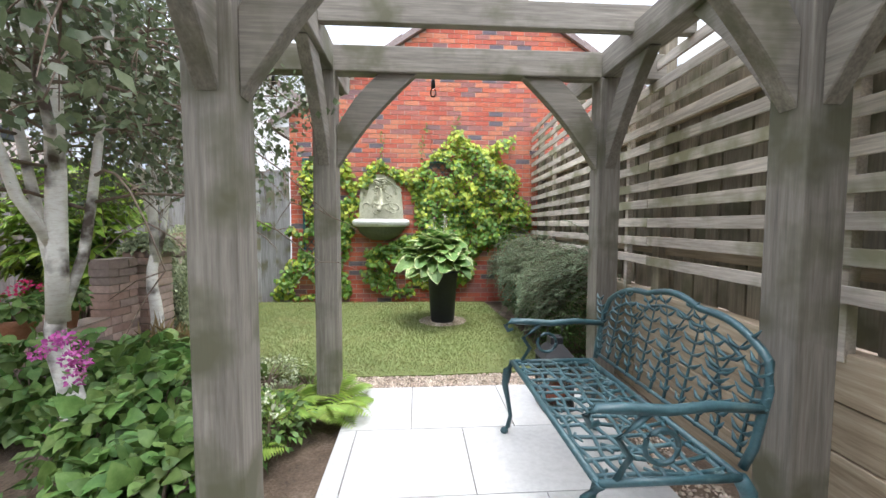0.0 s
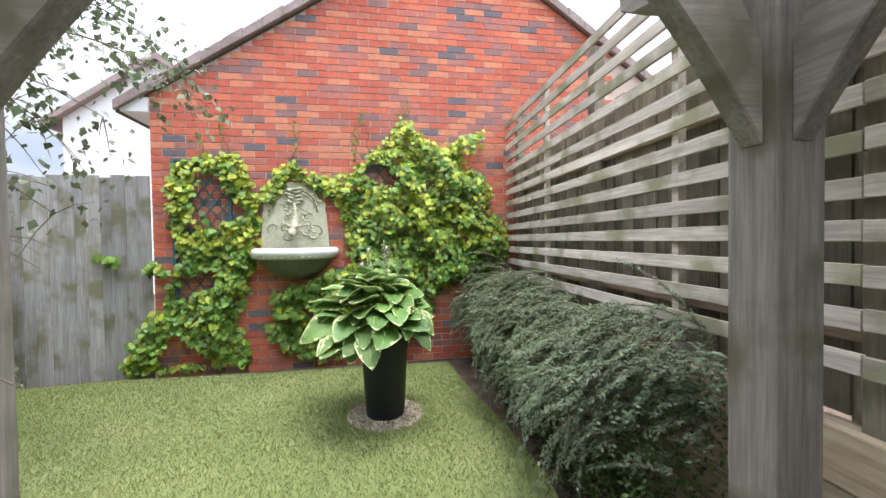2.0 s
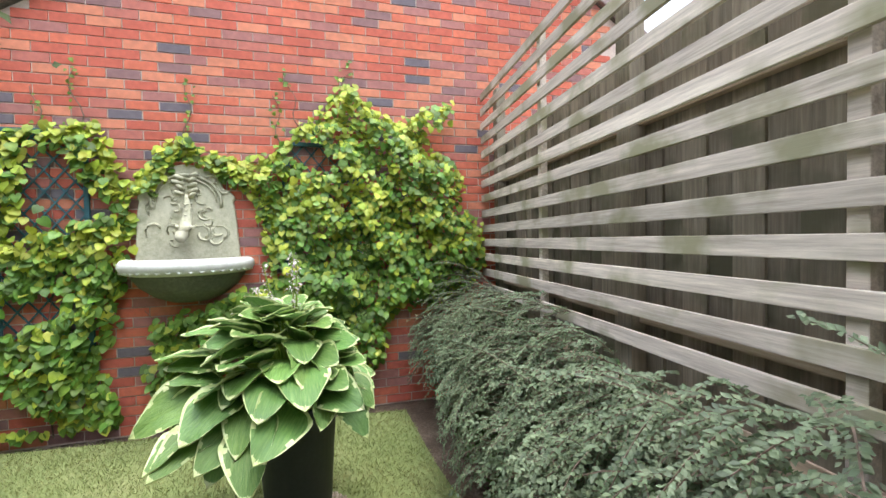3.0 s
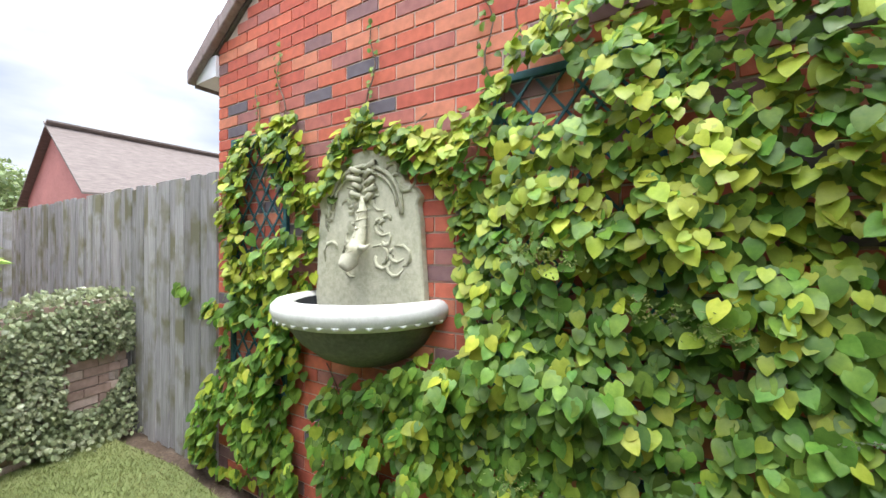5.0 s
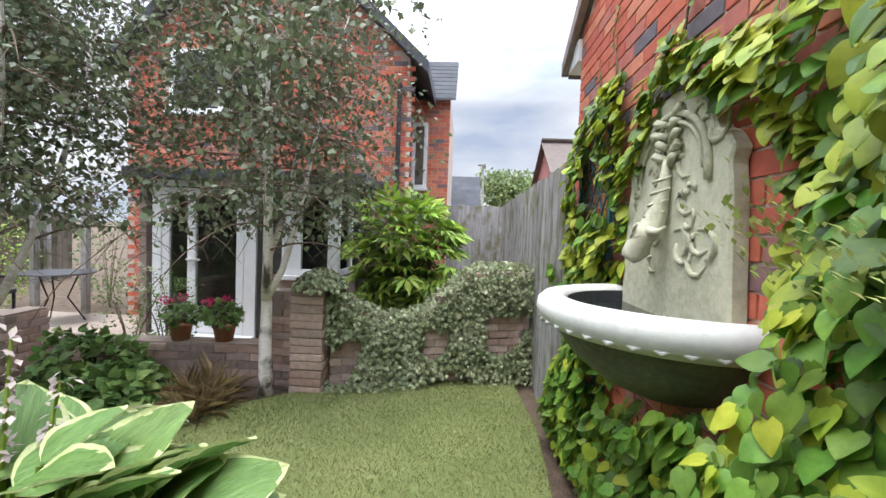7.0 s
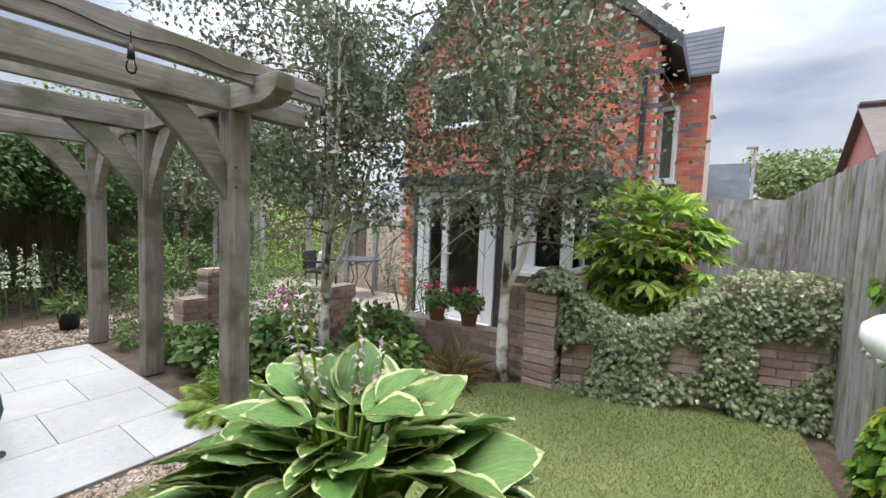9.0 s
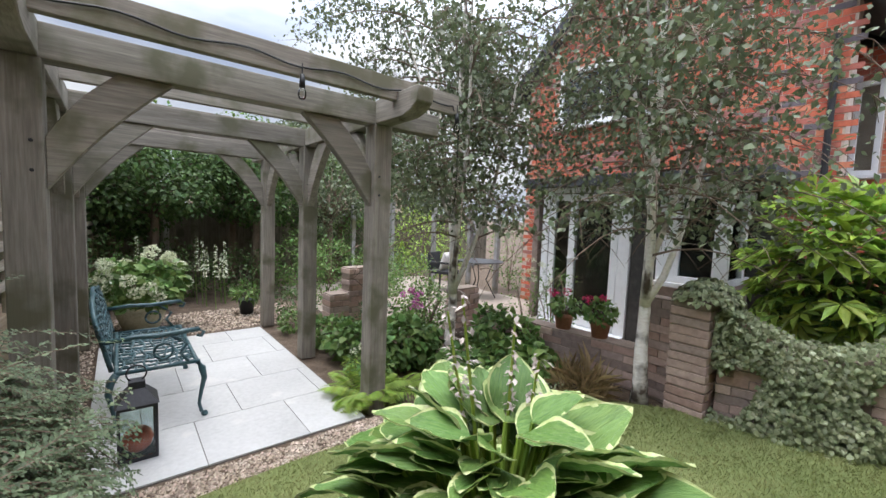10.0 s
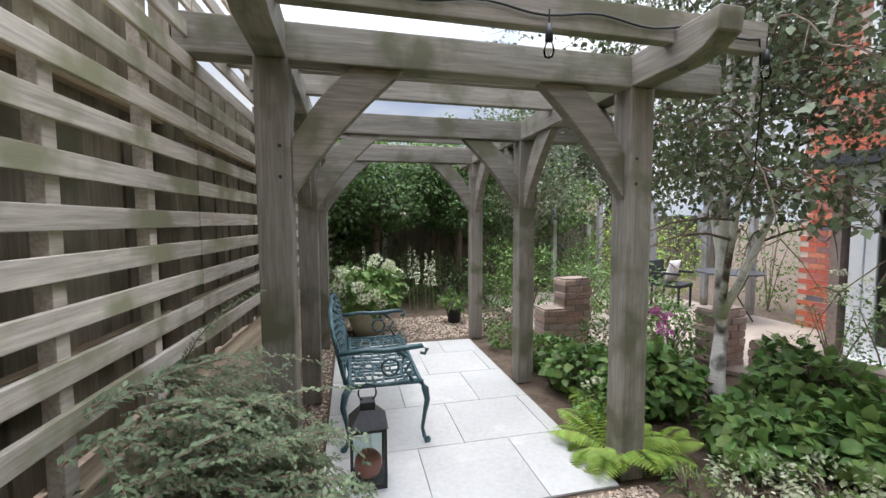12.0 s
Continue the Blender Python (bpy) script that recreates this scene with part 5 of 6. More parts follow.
# ---- shrubs and flowers ----
def shrub(name, x, y, r, h, n, size, material, label, shape=OVAL, category="shrub", z0=-0.055, lift=0.5, droop=0.3, inner=True, group=""):
    s = base(name, (x, y, z0), label, category, group)
    p, dv = ball_points(n, (0, 0, h * lift), (r, r, h * (1 - lift)), 0.55)
    lump = np.array([1 + 0.28 * noise.noise(Vector((float(q[0]) * 5 + x * 9, float(q[1]) * 5 + y * 7, float(q[2]) * 5))) for q in p])
    p = p * lump[:, None]
    p[:, 2] = np.maximum(p[:, 2], 0.01)
    w, u = spray(n, dv, droop, 0.6)
    leaves("foliage", p, w, u, rng.uniform(size * 0.65, size * 1.25, n), shape, material, s)
    if inner:
        st = Heap()
        for k in range(7):
            a = rng.uniform(0, 6.283)
            st.add(*tube([(0, 0, 0), (r * 0.3 * math.cos(a), r * 0.3 * math.sin(a), h * 0.4), (r * 0.7 * math.cos(a), r * 0.7 * math.sin(a), h * 0.75)], [0.008, 0.006, 0.003], 4))
        tagged(st.put("stem_growth", m_twig, s), kind="stuff")
    return s


def blooms(parent, pts, r, n, material, label, size=0.022):
    for c in pts:
        p, dv = ball_points(n, c, (r, r, r * 0.8), 0.7)
        w, u = spray(n, dv, -0.1, 0.6)
        leaves("flower_head", p, w, dv, rng.uniform(size * 0.8, size * 1.3, n), OVAL_WIDE, material, parent, label)


BED = "mixed plants in the bed"
for x, y, r, h, n, s, m, shp, lab in (
        (-1.05, 1.55, 0.36, 0.42, 700, 0.075, m_leaf_bed, HEART, "low mid-green leafy perennial in the bed"),
        (-0.95, 0.95, 0.30, 0.32, 600, 0.06, m_leaf_bed, HEART, "low mid-green leafy perennial in the bed"),
        (-0.85, 2.2, 0.24, 0.30, 420, 0.05, m_leaf_bed, OVAL, "small-leaved green ground cover"),
        (-1.35, 2.0, 0.36, 0.55, 800, 0.085, m_leaf_bed, HEART, "bushy green perennial beside the birch"),
        (-1.55, 2.75, 0.36, 0.30, 620, 0.09, m_leaf_bed, HEART, "mid-green large-leaved bed clump"),
        (-2.05, 3.0, 0.40, 0.40, 760, 0.10, m_leaf_bed, HEART, "mid-green large-leaved bed clump"),
        (-2.35, 2.5, 0.40, 0.55, 800, 0.08, m_leaf_bed, HEART, "bushy green perennial by the low wall"),
        (-1.15, 3.05, 0.26, 0.20, 520, 0.036, m_leaf_pale, OVAL, "pale variegated ground cover at the lawn's edge"),
        (-1.5, 3.2, 0.28, 0.22, 560, 0.036, m_leaf_pale, OVAL, "pale variegated ground cover at the lawn's edge"),
        (-1.85, 3.38, 0.26, 0.20, 520, 0.036, m_leaf_pale, OVAL, "pale variegated ground cover at the lawn's edge"),
        (-0.80, 0.25, 0.24, 0.30, 420, 0.05, m_leaf_bed, OVAL, "low leafy edging plant beside the paving"),
        (-1.55, 1.1, 0.34, 0.5, 600, 0.06, m_leaf_dark, OVAL, "dark leafy bed plant"),
        (-2.1, 1.35, 0.34, 0.75, 800, 0.05, m_leaf_bed, OVAL, "airy green bed shrub"),
        (-3.3, 2.45, 0.35, 1.05, 800, 0.04, m_leaf_bed, OVAL, "airy flowering shrub by the doors"),
        (-1.0, -0.5, 0.40, 0.45, 700, 0.05, m_leaf_dark, OVAL, "dark low shrub beyond the paving"),
        (-0.8, 2.95, 0.12, 0.2, 120, 0.05, m_leaf_bed, LONG, "thin weedy clump by the post"),
        (-1.45, 3.35, 0.18, 0.12, 200, 0.04, m_leaf_bed, OVAL, "creeping green ground cover")):
    shrub("bed_plant", x, y, r, h, n, s, m, lab, shp, "plant", group=BED)
sh = shrub("astilbe", -1.58, 1.86, 0.2, 0.5, 260, 0.06, m_leaf_bed, "pink flowering perennial beside the birch trunk", OVAL, "plant")
blooms(sh, [(rng.uniform(-0.11, 0.11), rng.uniform(-0.12, 0.12), rng.uniform(0.55, 0.78)) for _ in range(9)], 0.032, 34, m_pink_fl, "pink flower plume")
sh = shrub("white_flower", -0.78, 2.05, 0.12, 0.28, 110, 0.05, m_leaf_bed, "small white flowering plant beside the post", OVAL, "plant")
blooms(sh, [(-0.02, 0.05, 0.33), (-0.06, -0.02, 0.30), (0.05, 0.0, 0.28)], 0.03, 30, m_white_fl, "white bloom")
sh = shrub("white_daisy", -3.35, 2.0, 0.35, 0.95, 500, 0.035, m_leaf_bed, "airy white flowering shrub by the patio", OVAL, "shrub")
blooms(sh, [(rng.uniform(-0.3, 0.3), rng.uniform(-0.3, 0.3), rng.uniform(0.75, 1.05)) for _ in range(14)], 0.03, 22, m_white_fl, "white bloom")
GR = shrub("dry_grass", -2.2, 3.55, 0.2, 0.25, 420, 0.26, m_straw, "tuft of tan dry grass under the birch", BLADE, "grass", lift=0.1, droop=-0.6, inner=False)


def fern(x, y, r, n, label):
    f = base("fern", (x, y, -0.055), label, "fern", "bright ferns by the paving")
    for k in range(n):
        a = 6.283 * k / n + rng.uniform(-0.2, 0.2)
        ln = r * rng.uniform(0.8, 1.1)
        el = rng.uniform(0.7, 1.1)
        P, W, U, S = [], [], [], []
        prev = None
        for t in np.linspace(0.08, 1, 22):
            q = Vector((math.cos(a) * ln * t, math.sin(a) * ln * t, ln * (el * t - 0.75 * t * t) + 0.03))
            wd = ln * 0.30 * math.sin(math.pi * min(1, t * 0.9 + 0.08)) + 0.012
            for s in (-1, 1):
                P.append(tuple(q))
                W.append((-math.sin(a) * s + 0.35 * math.cos(a), math.cos(a) * s + 0.35 * math.sin(a), -0.15))
                U.append((0, 0, 1))
                S.append(wd)
        leaves("frond", P, W, U, S, LONG, m_leaf_fern, f)
    return f


fern(-0.62, 2.52, 0.42, 15, "bright yellow-green fern beside the oak post")
fern(-0.86, 2.62, 0.30, 11, "bright yellow-green fern beside the oak post")
fern(-0.95, 1.9, 0.30, 10, "bright green fern in the bed")

# geranium pots on the low wall
for x, y in ((-2.87, 3.36), (-2.84, 2.94)):
    pot = base("terracotta_pot", (x, y, 0.357), "terracotta pot on the low brick wall", "pot", "geranium pots")
    part("body", lathe([(0.0, 0.0), (0.075, 0.0), (0.10, 0.14), (0.112, 0.142), (0.114, 0.18), (0.10, 0.182), (0.095, 0.15), (0.0, 0.145)], 24), m_terra, pot, "", True)
    ger = shrub("geranium", x, y, 0.17, 0.22, 170, 0.06, m_leaf_bed, "cerise geranium in a terracotta pot", HEART, "flower", 0.50, inner=True, group="geraniums")
    blooms(ger, [(0.03, 0.04, 0.28), (-0.02, -0.13, 0.22), (0.1, -0.1, 0.26)], 0.04, 40, m_red_fl, "cerise flower head")

# ---- bench ----
bench = base("garden_bench", (0.575, 1.06, 0.003), "green painted cast iron garden bench with fern-pattern back", "bench")
BL, BD, BH = 1.10, 0.46, 0.42
rails = Heap()
for x in (0.0, BD):
    rails.add(*tube([(x, 0, BH), (x, BL, BH)], 0.014, 8))
for y in (0.0, BL):
    rails.add(*tube([(0, y, BH), (BD, y, BH)], 0.014, 8))
rails.put("seat_frame", m_iron, bench, "", True)
lat = Heap()
for k in range(14):
    y = BL * (k + 0.5) / 14
    wob = 0.02 * math.sin(k * 1.9)
    lat.add(*tube([(0.005, y, BH), (BD * 0.35, y + wob + 0.012, BH - 0.008), (BD * 0.7, y - wob, BH - 0.008), (BD, y + 0.01, BH)], 0.0085, 5))
for k in range(7):
    x = BD * (k + 0.5) / 7
    pts = [(x + 0.012 * math.sin(t * 22 + k * 2), BL * t, BH - 0.005) for t in np.linspace(0, 1, 30)]
    lat.add(*tube(pts, 0.0085, 5))
for k in range(60):
    x, y = rng.uniform(0.02, BD - 0.02), rng.uniform(0.02, BL - 0.02)
    a = rng.uniform(0, 6.28)
    lat.add(*tube([(x, y, BH - 0.004), (x + 0.03 * math.cos(a), y + 0.03 * math.sin(a), BH - 0.002), (x + 0.06 * math.cos(a + 0.5), y + 0.06 * math.sin(a + 0.5), BH - 0.004)], [0.006, 0.008, 0.004], 5))
lat.put("seat_lattice", m_iron, bench, "woven openwork iron seat", True)


def back_top(t):
    return 0.76 + 0.13 * math.sin(math.pi * t) ** 0.7 + 0.022 * abs(math.sin(math.pi * t * 3))


def back_x(z):
    return BD + 0.02 + (z - BH) * 0.22


bf = Heap()
edge = [(back_x(0.44), 0.02, 0.44)] + [(back_x(z), 0.0, z) for z in (0.52, 0.62, 0.70)] + [(back_x(back_top(t)), BL * t, back_top(t)) for t in np.linspace(0.02, 0.98, 31)] + [(back_x(z), BL, z) for z in (0.70, 0.62, 0.52)] + [(back_x(0.44), BL - 0.02, 0.44)]
bf.add(*tube(edge, 0.015, 8))
bf.add(*tube([(back_x(0.47), 0, 0.47), (back_x(0.47), BL, 0.47)], 0.009, 6))
inner = [(back_x(back_top(t) - 0.06), 0.04 + (BL - 0.08) * t, back_top(t) - 0.065) for t in np.linspace(0, 1, 25)]
bf.add(*tube(inner, 0.008, 6))
bf.put("back_frame", m_iron, bench, "", True)
fr = Heap()
for k in range(11):
    y0 = BL * (k + 0.5) / 11
    lean = 0.16 * math.sin(k * 2.1)
    hgt = back_top(y0 / BL) - 0.5
    spine = [(back_x(0.46 + hgt * t), y0 + lean * t * t, 0.46 + hgt * t) for t in np.linspace(0, 1, 9)]
    fr.add(*tube(spine, [0.008 - 0.0006 * j for j in range(9)], 5))
    for j in range(1, 9):
        for s in (-1, 1):
            p = spine[j]
            w = 0.06 * math.sin(math.pi * j / 9.5) + 0.012
            fr.add(*tube([p, (p[0] - 0.006, p[1] + s * w * 0.6, p[2] + 0.012), (p[0], p[1] + s * w, p[2] + 0.035)], [0.005, 0.009, 0.002], 4))
fr.put("fern_openwork", m_iron, bench, "cast fern leaves", True)
for y in (0.0, BL):
    arm = [(back_x(0.64), y, 0.64), (0.36, y, 0.655), (0.22, y, 0.645), (0.08, y, 0.655), (-0.01, y, 0.66), (-0.045, y, 0.635), (-0.03, y, 0.605), (0.0, y, 0.615)]
    a_ob = raw("armrest", *tube(arm, [0.016, 0.017, 0.018, 0.019, 0.017, 0.014, 0.012, 0.01], 8), m_iron, bench, "", True)
    sup = [(0.05, y, BH), (0.10, y, 0.50), (0.06, y, 0.56), (0.11, y, 0.60), (0.16, y, 0.64)]
    raw("arm_scroll", *tube(sup, 0.012, 7), m_iron, a_ob, "", True)
    c = [(0.2 + 0.055 * math.cos(a), y, 0.53 + 0.055 * math.sin(a)) for a in np.linspace(0, 6.283, 15)]
    raw("arm_scroll", *tube(c, 0.009, 6), m_iron, a_ob, "", True)
    for x, sg in ((0.0, -1), (BD, 1)):
        leg = [(x, y, BH), (x + sg * 0.03, y, 0.37), (x + sg * 0.045, y, 0.29), (x + sg * 0.025, y, 0.19), (x + sg * 0.01, y, 0.10), (x + sg * 0.025, y, 0.035), (x + sg * 0.045, y, 0.016)]
        lg = raw("leg", *tube(leg, [0.024, 0.026, 0.02, 0.014, 0.012, 0.014, 0.02], 8), m_iron, bench, "", True)
        part("foot", lathe([(0.0, 0.002), (0.02, 0.002), (0.024, 0.014), (0.014, 0.03)], 10), m_iron, lg).location = (x + sg * 0.045, y, 0)

# ---- lantern ----
lan = base("lantern", (0.937, 2.485, 0.003), "black metal garden lantern with red globe candle", "lantern")
LW = 0.10
part("base_plate", block(-LW, LW, -LW, LW, 0.0, 0.025, 0.004), m_black, lan)
for sx in (-1, 1):
    for sy in (-1, 1):
        part("corner_post", block(min(sx * LW, sx * (LW - 0.016)), max(sx * LW, sx * (LW - 0.016)), min(sy * LW, sy * (LW - 0.016)), max(sy * LW, sy * (LW - 0.016)), 0.025, 0.325), m_black, lan)
part("top_frame", block(-LW, LW, -LW, LW, 0.325, 0.345, 0.003), m_black, lan)
bm = bmesh.new()
lo = [bm.verts.new((sx * (LW + 0.008), sy * (LW + 0.008), 0.346)) for sx, sy in ((-1, -1), (1, -1), (1, 1), (-1, 1))]
hi = [bm.verts.new((sx * 0.042, sy * 0.042, 0.43)) for sx, sy in ((-1, -1), (1, -1), (1, 1), (-1, 1))]
bm.faces.new(lo[::-1])
bm.faces.new(hi)
for i in range(4):
    bm.faces.new((lo[i], lo[(i + 1) % 4], hi[(i + 1) % 4], hi[i]))
part("hood", bm, m_black, lan)
part("chimney", block(-0.042, 0.042, -0.042, 0.042, 0.43, 0.475, 0.004), m_black, lan)
raw("ring_handle", *tube([(0.05 * math.cos(a), 0, 0.515 + 0.05 * math.sin(a)) for a in np.linspace(0, 6.283, 20)], 0.005, 6), m_black, lan, "", True)
for sx, sy in ((0, 1), (0, -1), (1, 0), (-1, 0)):
    g = block(-LW + 0.017, LW - 0.017, -0.0015, 0.0015, 0.026, 0.324) if sy else block(-0.0015, 0.0015, -LW + 0.017, LW - 0.017, 0.026, 0.324)
    gp_ob = part("glass_pane", g, m_glass, lan)
    gp_ob.location = (sx * (LW - 0.008), sy * (LW - 0.008), 0)
    gp_ob.visible_shadow = False
can = base("globe_candle", (0.937, 2.485, 0.029), "round orange-red wax globe candle in the lantern", "candle")
part("wax", lathe([(0.0, 0.0), (0.04, 0.003), (0.068, 0.03), (0.08, 0.072), (0.07, 0.115), (0.045, 0.14), (0.02, 0.143), (0.0, 0.138)], 24), m_candle, can, "", True)
raw("wick", *tube([(0, 0, 0.138), (0.002, 0, 0.165)], 0.002, 5), m_black, can)

# ---- beyond the pergola ----
hyp = base("stone_tub", (0.80, -0.78, -0.05), "wide grey stone tub holding a hydrangea", "pot")
part("body", lathe([(0.0, 0.0), (0.17, 0.0), (0.24, 0.18), (0.275, 0.30), (0.29, 0.31), (0.29, 0.34), (0.26, 0.345), (0.25, 0.30), (0.0, 0.29)], 32), m_stone, hyp, "", True)
hyd = shrub("hydrangea", 0.80, -0.78, 0.50, 0.62, 650, 0.10, m_leaf_bed, "cream mophead hydrangea in full bloom", HEART, "hydrangea", 0.24)
pp, dd = ball_points(26, (0, 0, 0.36), (0.52, 0.52, 0.42), 0.92)
blooms(hyd, [tuple(p) for p in pp if p[2] > 0.15], 0.075, 130, m_white_fl, "cream flower head", 0.03)
sp = base("small_planter", (-0.52, -1.15, -0.05), "small dark pot with green leaves", "pot")
part("body", lathe([(0.0, 0.0), (0.09, 0.0), (0.12, 0.2), (0.13, 0.22), (0.11, 0.21), (0.0, 0.19)], 20), m_pot, sp, "", True)
shrub("pot_plant", -0.52, -1.15, 0.2, 0.25, 150, 0.13, m_leaf_bed, "green strappy plant in a small pot", LONG, "plant", 0.14)
fx = base("foxglove", (0.1, -1.9, -0.055), "white foxglove spires in the back bed", "flower")
for k in range(9):
    x, y = rng.uniform(-0.7, 0.9), rng.uniform(-0.35, 0.35)
    h = rng.uniform(0.8, 1.15)
    stem = raw("spire", *tube([(x, y, 0), (x + 0.02, y, h * 0.5), (x, y, h)], [0.008, 0.007, 0.003], 5), m_leaf_bed, fx)
    P, W, U, S = [], [], [], []
    for j in range(70):
        t = rng.uniform(0.5, 1)
        a = rng.uniform(0, 6.283)
        r = 0.035 * (1.25 - t)
        P.append((x + r * math.cos(a), y + r * math.sin(a), h * t))
        W.append((math.cos(a), math.sin(a), -0.8))
        U.append((math.cos(a), math.sin(a), 0.5))
        S.append(0.045 * (1.5 - t))
    leaves("bells", P, W, U, S, OVAL_WIDE, m_white_fl, stem, "white bells")

bfence = base("fence_back", (0, 0, 0), "old brown board fence at the garden's end", "fence")
structure(bfence, "old brown board fence at the garden's end", "fence")
me_bb = bpy.data.meshes.new("board")
bmb = block(-0.07, 0.07, -0.009, 0.009, 0.0, 1.68, 0.002)
bmb.to_mesh(me_bb)
bmb.free()
me_bb.materials.append(m_backfence)
x, i = 1.95, 0
while x > -9.0:
    ob = new("board", me_bb)
    ob.parent = bfence
    ob.location = (x, -4.5 + (0.012 if i % 2 else 0), -0.05 + rng.uniform(-0.01, 0.01))
    x -= 0.13
    i += 1
for k in range(7):
    part("concrete_post", block(-8.4 + k * 1.72, -8.3 + k * 1.72, -4.47, -4.37, -0.05, 1.72, 0.004), m_greyfence, bfence)
for x, y, r, h, n, s, m, lab in (
        (1.25, -2.5, 0.65, 1.15, 1500, 0.07, m_leaf_dark, "dark green border shrub"), (0.25, -2.9, 0.7, 1.0, 1500, 0.06, m_leaf_dark, "dark green border shrub"),
        (-0.75, -2.6, 0.6, 0.9, 1300, 0.06, m_leaf_dark, "dark green border shrub"), (-1.7, -2.2, 0.6, 1.25, 1500, 0.06, m_leaf_bed, "light green border shrub"),
        (-1.75, -1.1, 0.5, 1.2, 1300, 0.055, m_leaf_bed, "light green border shrub"), (-2.3, -0.4, 0.45, 1.1, 1100, 0.05, m_leaf_bed, "light green border shrub"),
        (-2.6, -3.4, 0.7, 1.5, 1500, 0.07, m_leaf_bed, "tall light green border shrub"), (-5.4, -3.6, 0.8, 1.9, 1500, 0.08, m_leaf_fatsia, "yellow-green shrub by the far fence"),
        (-3.9, -3.9, 0.6, 1.3, 1100, 0.07, m_leaf_dark, "dark green border shrub"), (1.45, -1.4, 0.35, 1.0, 800, 0.06, m_leaf_dark, "dark fern-like shrub under the fence")):
    shrub("border_shrub", x, y, r, h, n, s, m, lab, OVAL, "shrub", group="border shrubs")


def tree(name, x, y, trunk_h, r, h, n, size, material, label, thick=0.09, group="trees"):
    """A broadleaf tree: tapered trunk, limbs, and a crown of leaf clumps with gaps."""
    t = base(name, (x, y, -0.06), label, "tree", group)
    hp = Heap()
    hp.add(*tube([(0, 0, 0), (0.03, 0.02, trunk_h * 0.5), (0, 0, trunk_h), (0.05, 0, trunk_h + h * 0.5)], [thick, thick * 0.8, thick * 0.65, thick * 0.2], 9))
    clumps = []
    for k in range(16):
        a = k * 2.4 + rng.uniform(-0.3, 0.3)
        v = rng.uniform(0.05, 1.0)
        rr = r * math.sqrt(max(0.1, 1 - (2 * v - 1) ** 2)) * rng.uniform(0.5, 0.95)
        c = Vector((rr * math.cos(a), rr * math.sin(a), trunk_h + h * v * 0.9))
        s = Vector((0, 0, trunk_h * 0.85 + h * v * 0.4))
        hp.add(*tube([s, s.lerp(c, 0.5) + Vector((0, 0, 0.12)), c], [thick * 0.4, thick * 0.25, thick * 0.08], 5))
        clumps.append(c)
    hp.put("trunk", m_twig, t, "", True)
    P, D = [], []
    for c in clumps:
        p, dv = ball_points(n // 16, c, (r * 0.42, r * 0.42, h * 0.22), 0.3)
        P.append(p)
        D.append(dv)
    P, D = np.concatenate(P), np.concatenate(D)
    w, u = spray(len(P), D, 0.35, 0.7)
    leaves("crown", P, w, u, rng.uniform(size * 0.7, size * 1.3, len(P)), OVAL_WIDE, material, t)
    return t


tree("garden_tree", 1.1, -3.7, 1.2, 1.3, 1.9, 6500, 0.085, m_leaf_dark, "dense dark green tree before the back fence")
tree("garden_tree", 0.5, -3.1, 1.5, 1.3, 1.5, 6500, 0.08, m_leaf_dark, "dense dark green tree before the back fence")
tree("garden_tree", -1.2, -3.3, 1.5, 1.2, 1.6, 6000, 0.075, m_leaf_dark, "dense dark green tree before the back fence")
tree("garden_tree", -0.9, -4.0, 1.35, 1.25, 1.7, 6000, 0.075, m_leaf_bed, "leafy green tree before the back fence")
tree("garden_tree", -2.6, -2.9, 1.3, 1.0, 2.0, 5000, 0.065, m_leaf_birch, "small leafy tree in the border")
tree("neighbour_tree", -4.6, -7.5, 2.0, 2.2, 3.4, 8000, 0.12, m_leaf_birch, "tall leafy tree beyond the back fence")
tree("neighbour_tree", 0.8, -7.5, 1.8, 2.3, 2.2, 7000, 0.12, m_leaf_bed, "leafy tree beyond the back fence")
tree("garden_tree", -3.4, -4.1, 1.2, 1.1, 1.9, 5000, 0.075, m_leaf_bed, "leafy green tree before the back fence")
tree("neighbour_tree", -6.8, -6.3, 1.6, 1.7, 3.2, 6000, 0.11, m_leaf_birch, "tall leafy tree beyond the back fence")
tree("neighbour_tree", -1.9, -6.2, 1.6, 1.5, 2.6, 6000, 0.10, m_leaf_bed, "leafy tree beyond the back fence")
tree("far_tree", -34, 9.5, 2.5, 3.4, 5.0, 5000, 0.30, m_far_leaf, "distant pale green tree beyond the houses", 0.25, "far trees")
tree("far_tree", -26, 8.2, 0.8, 2.2, 2.0, 3500, 0.25, m_leaf_fatsia, "distant bright green tree", 0.2, "far trees")
tree("far_tree", -40, 12.5, 2.5, 4.0, 4.6, 5000, 0.33, m_far_leaf, "distant pale green tree beyond the houses", 0.25, "far trees")

# patio seat
chair = base("patio_chair", (-4.45, -1.15, -0.008), "black woven patio chair on the patio", "chair", "", 25)
part("seat", block(-0.26, 0.26, -0.25, 0.25, 0.36, 0.42, 0.015), m_fabric, chair)
part("backrest", block(-0.26, 0.26, -0.29, -0.24, 0.42, 0.80, 0.015), m_fabric, chair)
for s in (-1, 1):
    part("armrest", block(s * 0.27 - 0.03, s * 0.27 + 0.03, -0.25, 0.25, 0.58, 0.62, 0.01), m_fabric, chair)
    for yy in (-0.22, 0.22):
        part("leg", block(s * 0.24 - 0.015, s * 0.24 + 0.015, yy - 0.015, yy + 0.015, 0.0, 0.36), m_fabric, chair)
cush = base("cushion", (-4.47, -1.22, 0.42), "pale patterned cushion on the patio chair", "cushion", "", 25)
bm = bmesh.new()
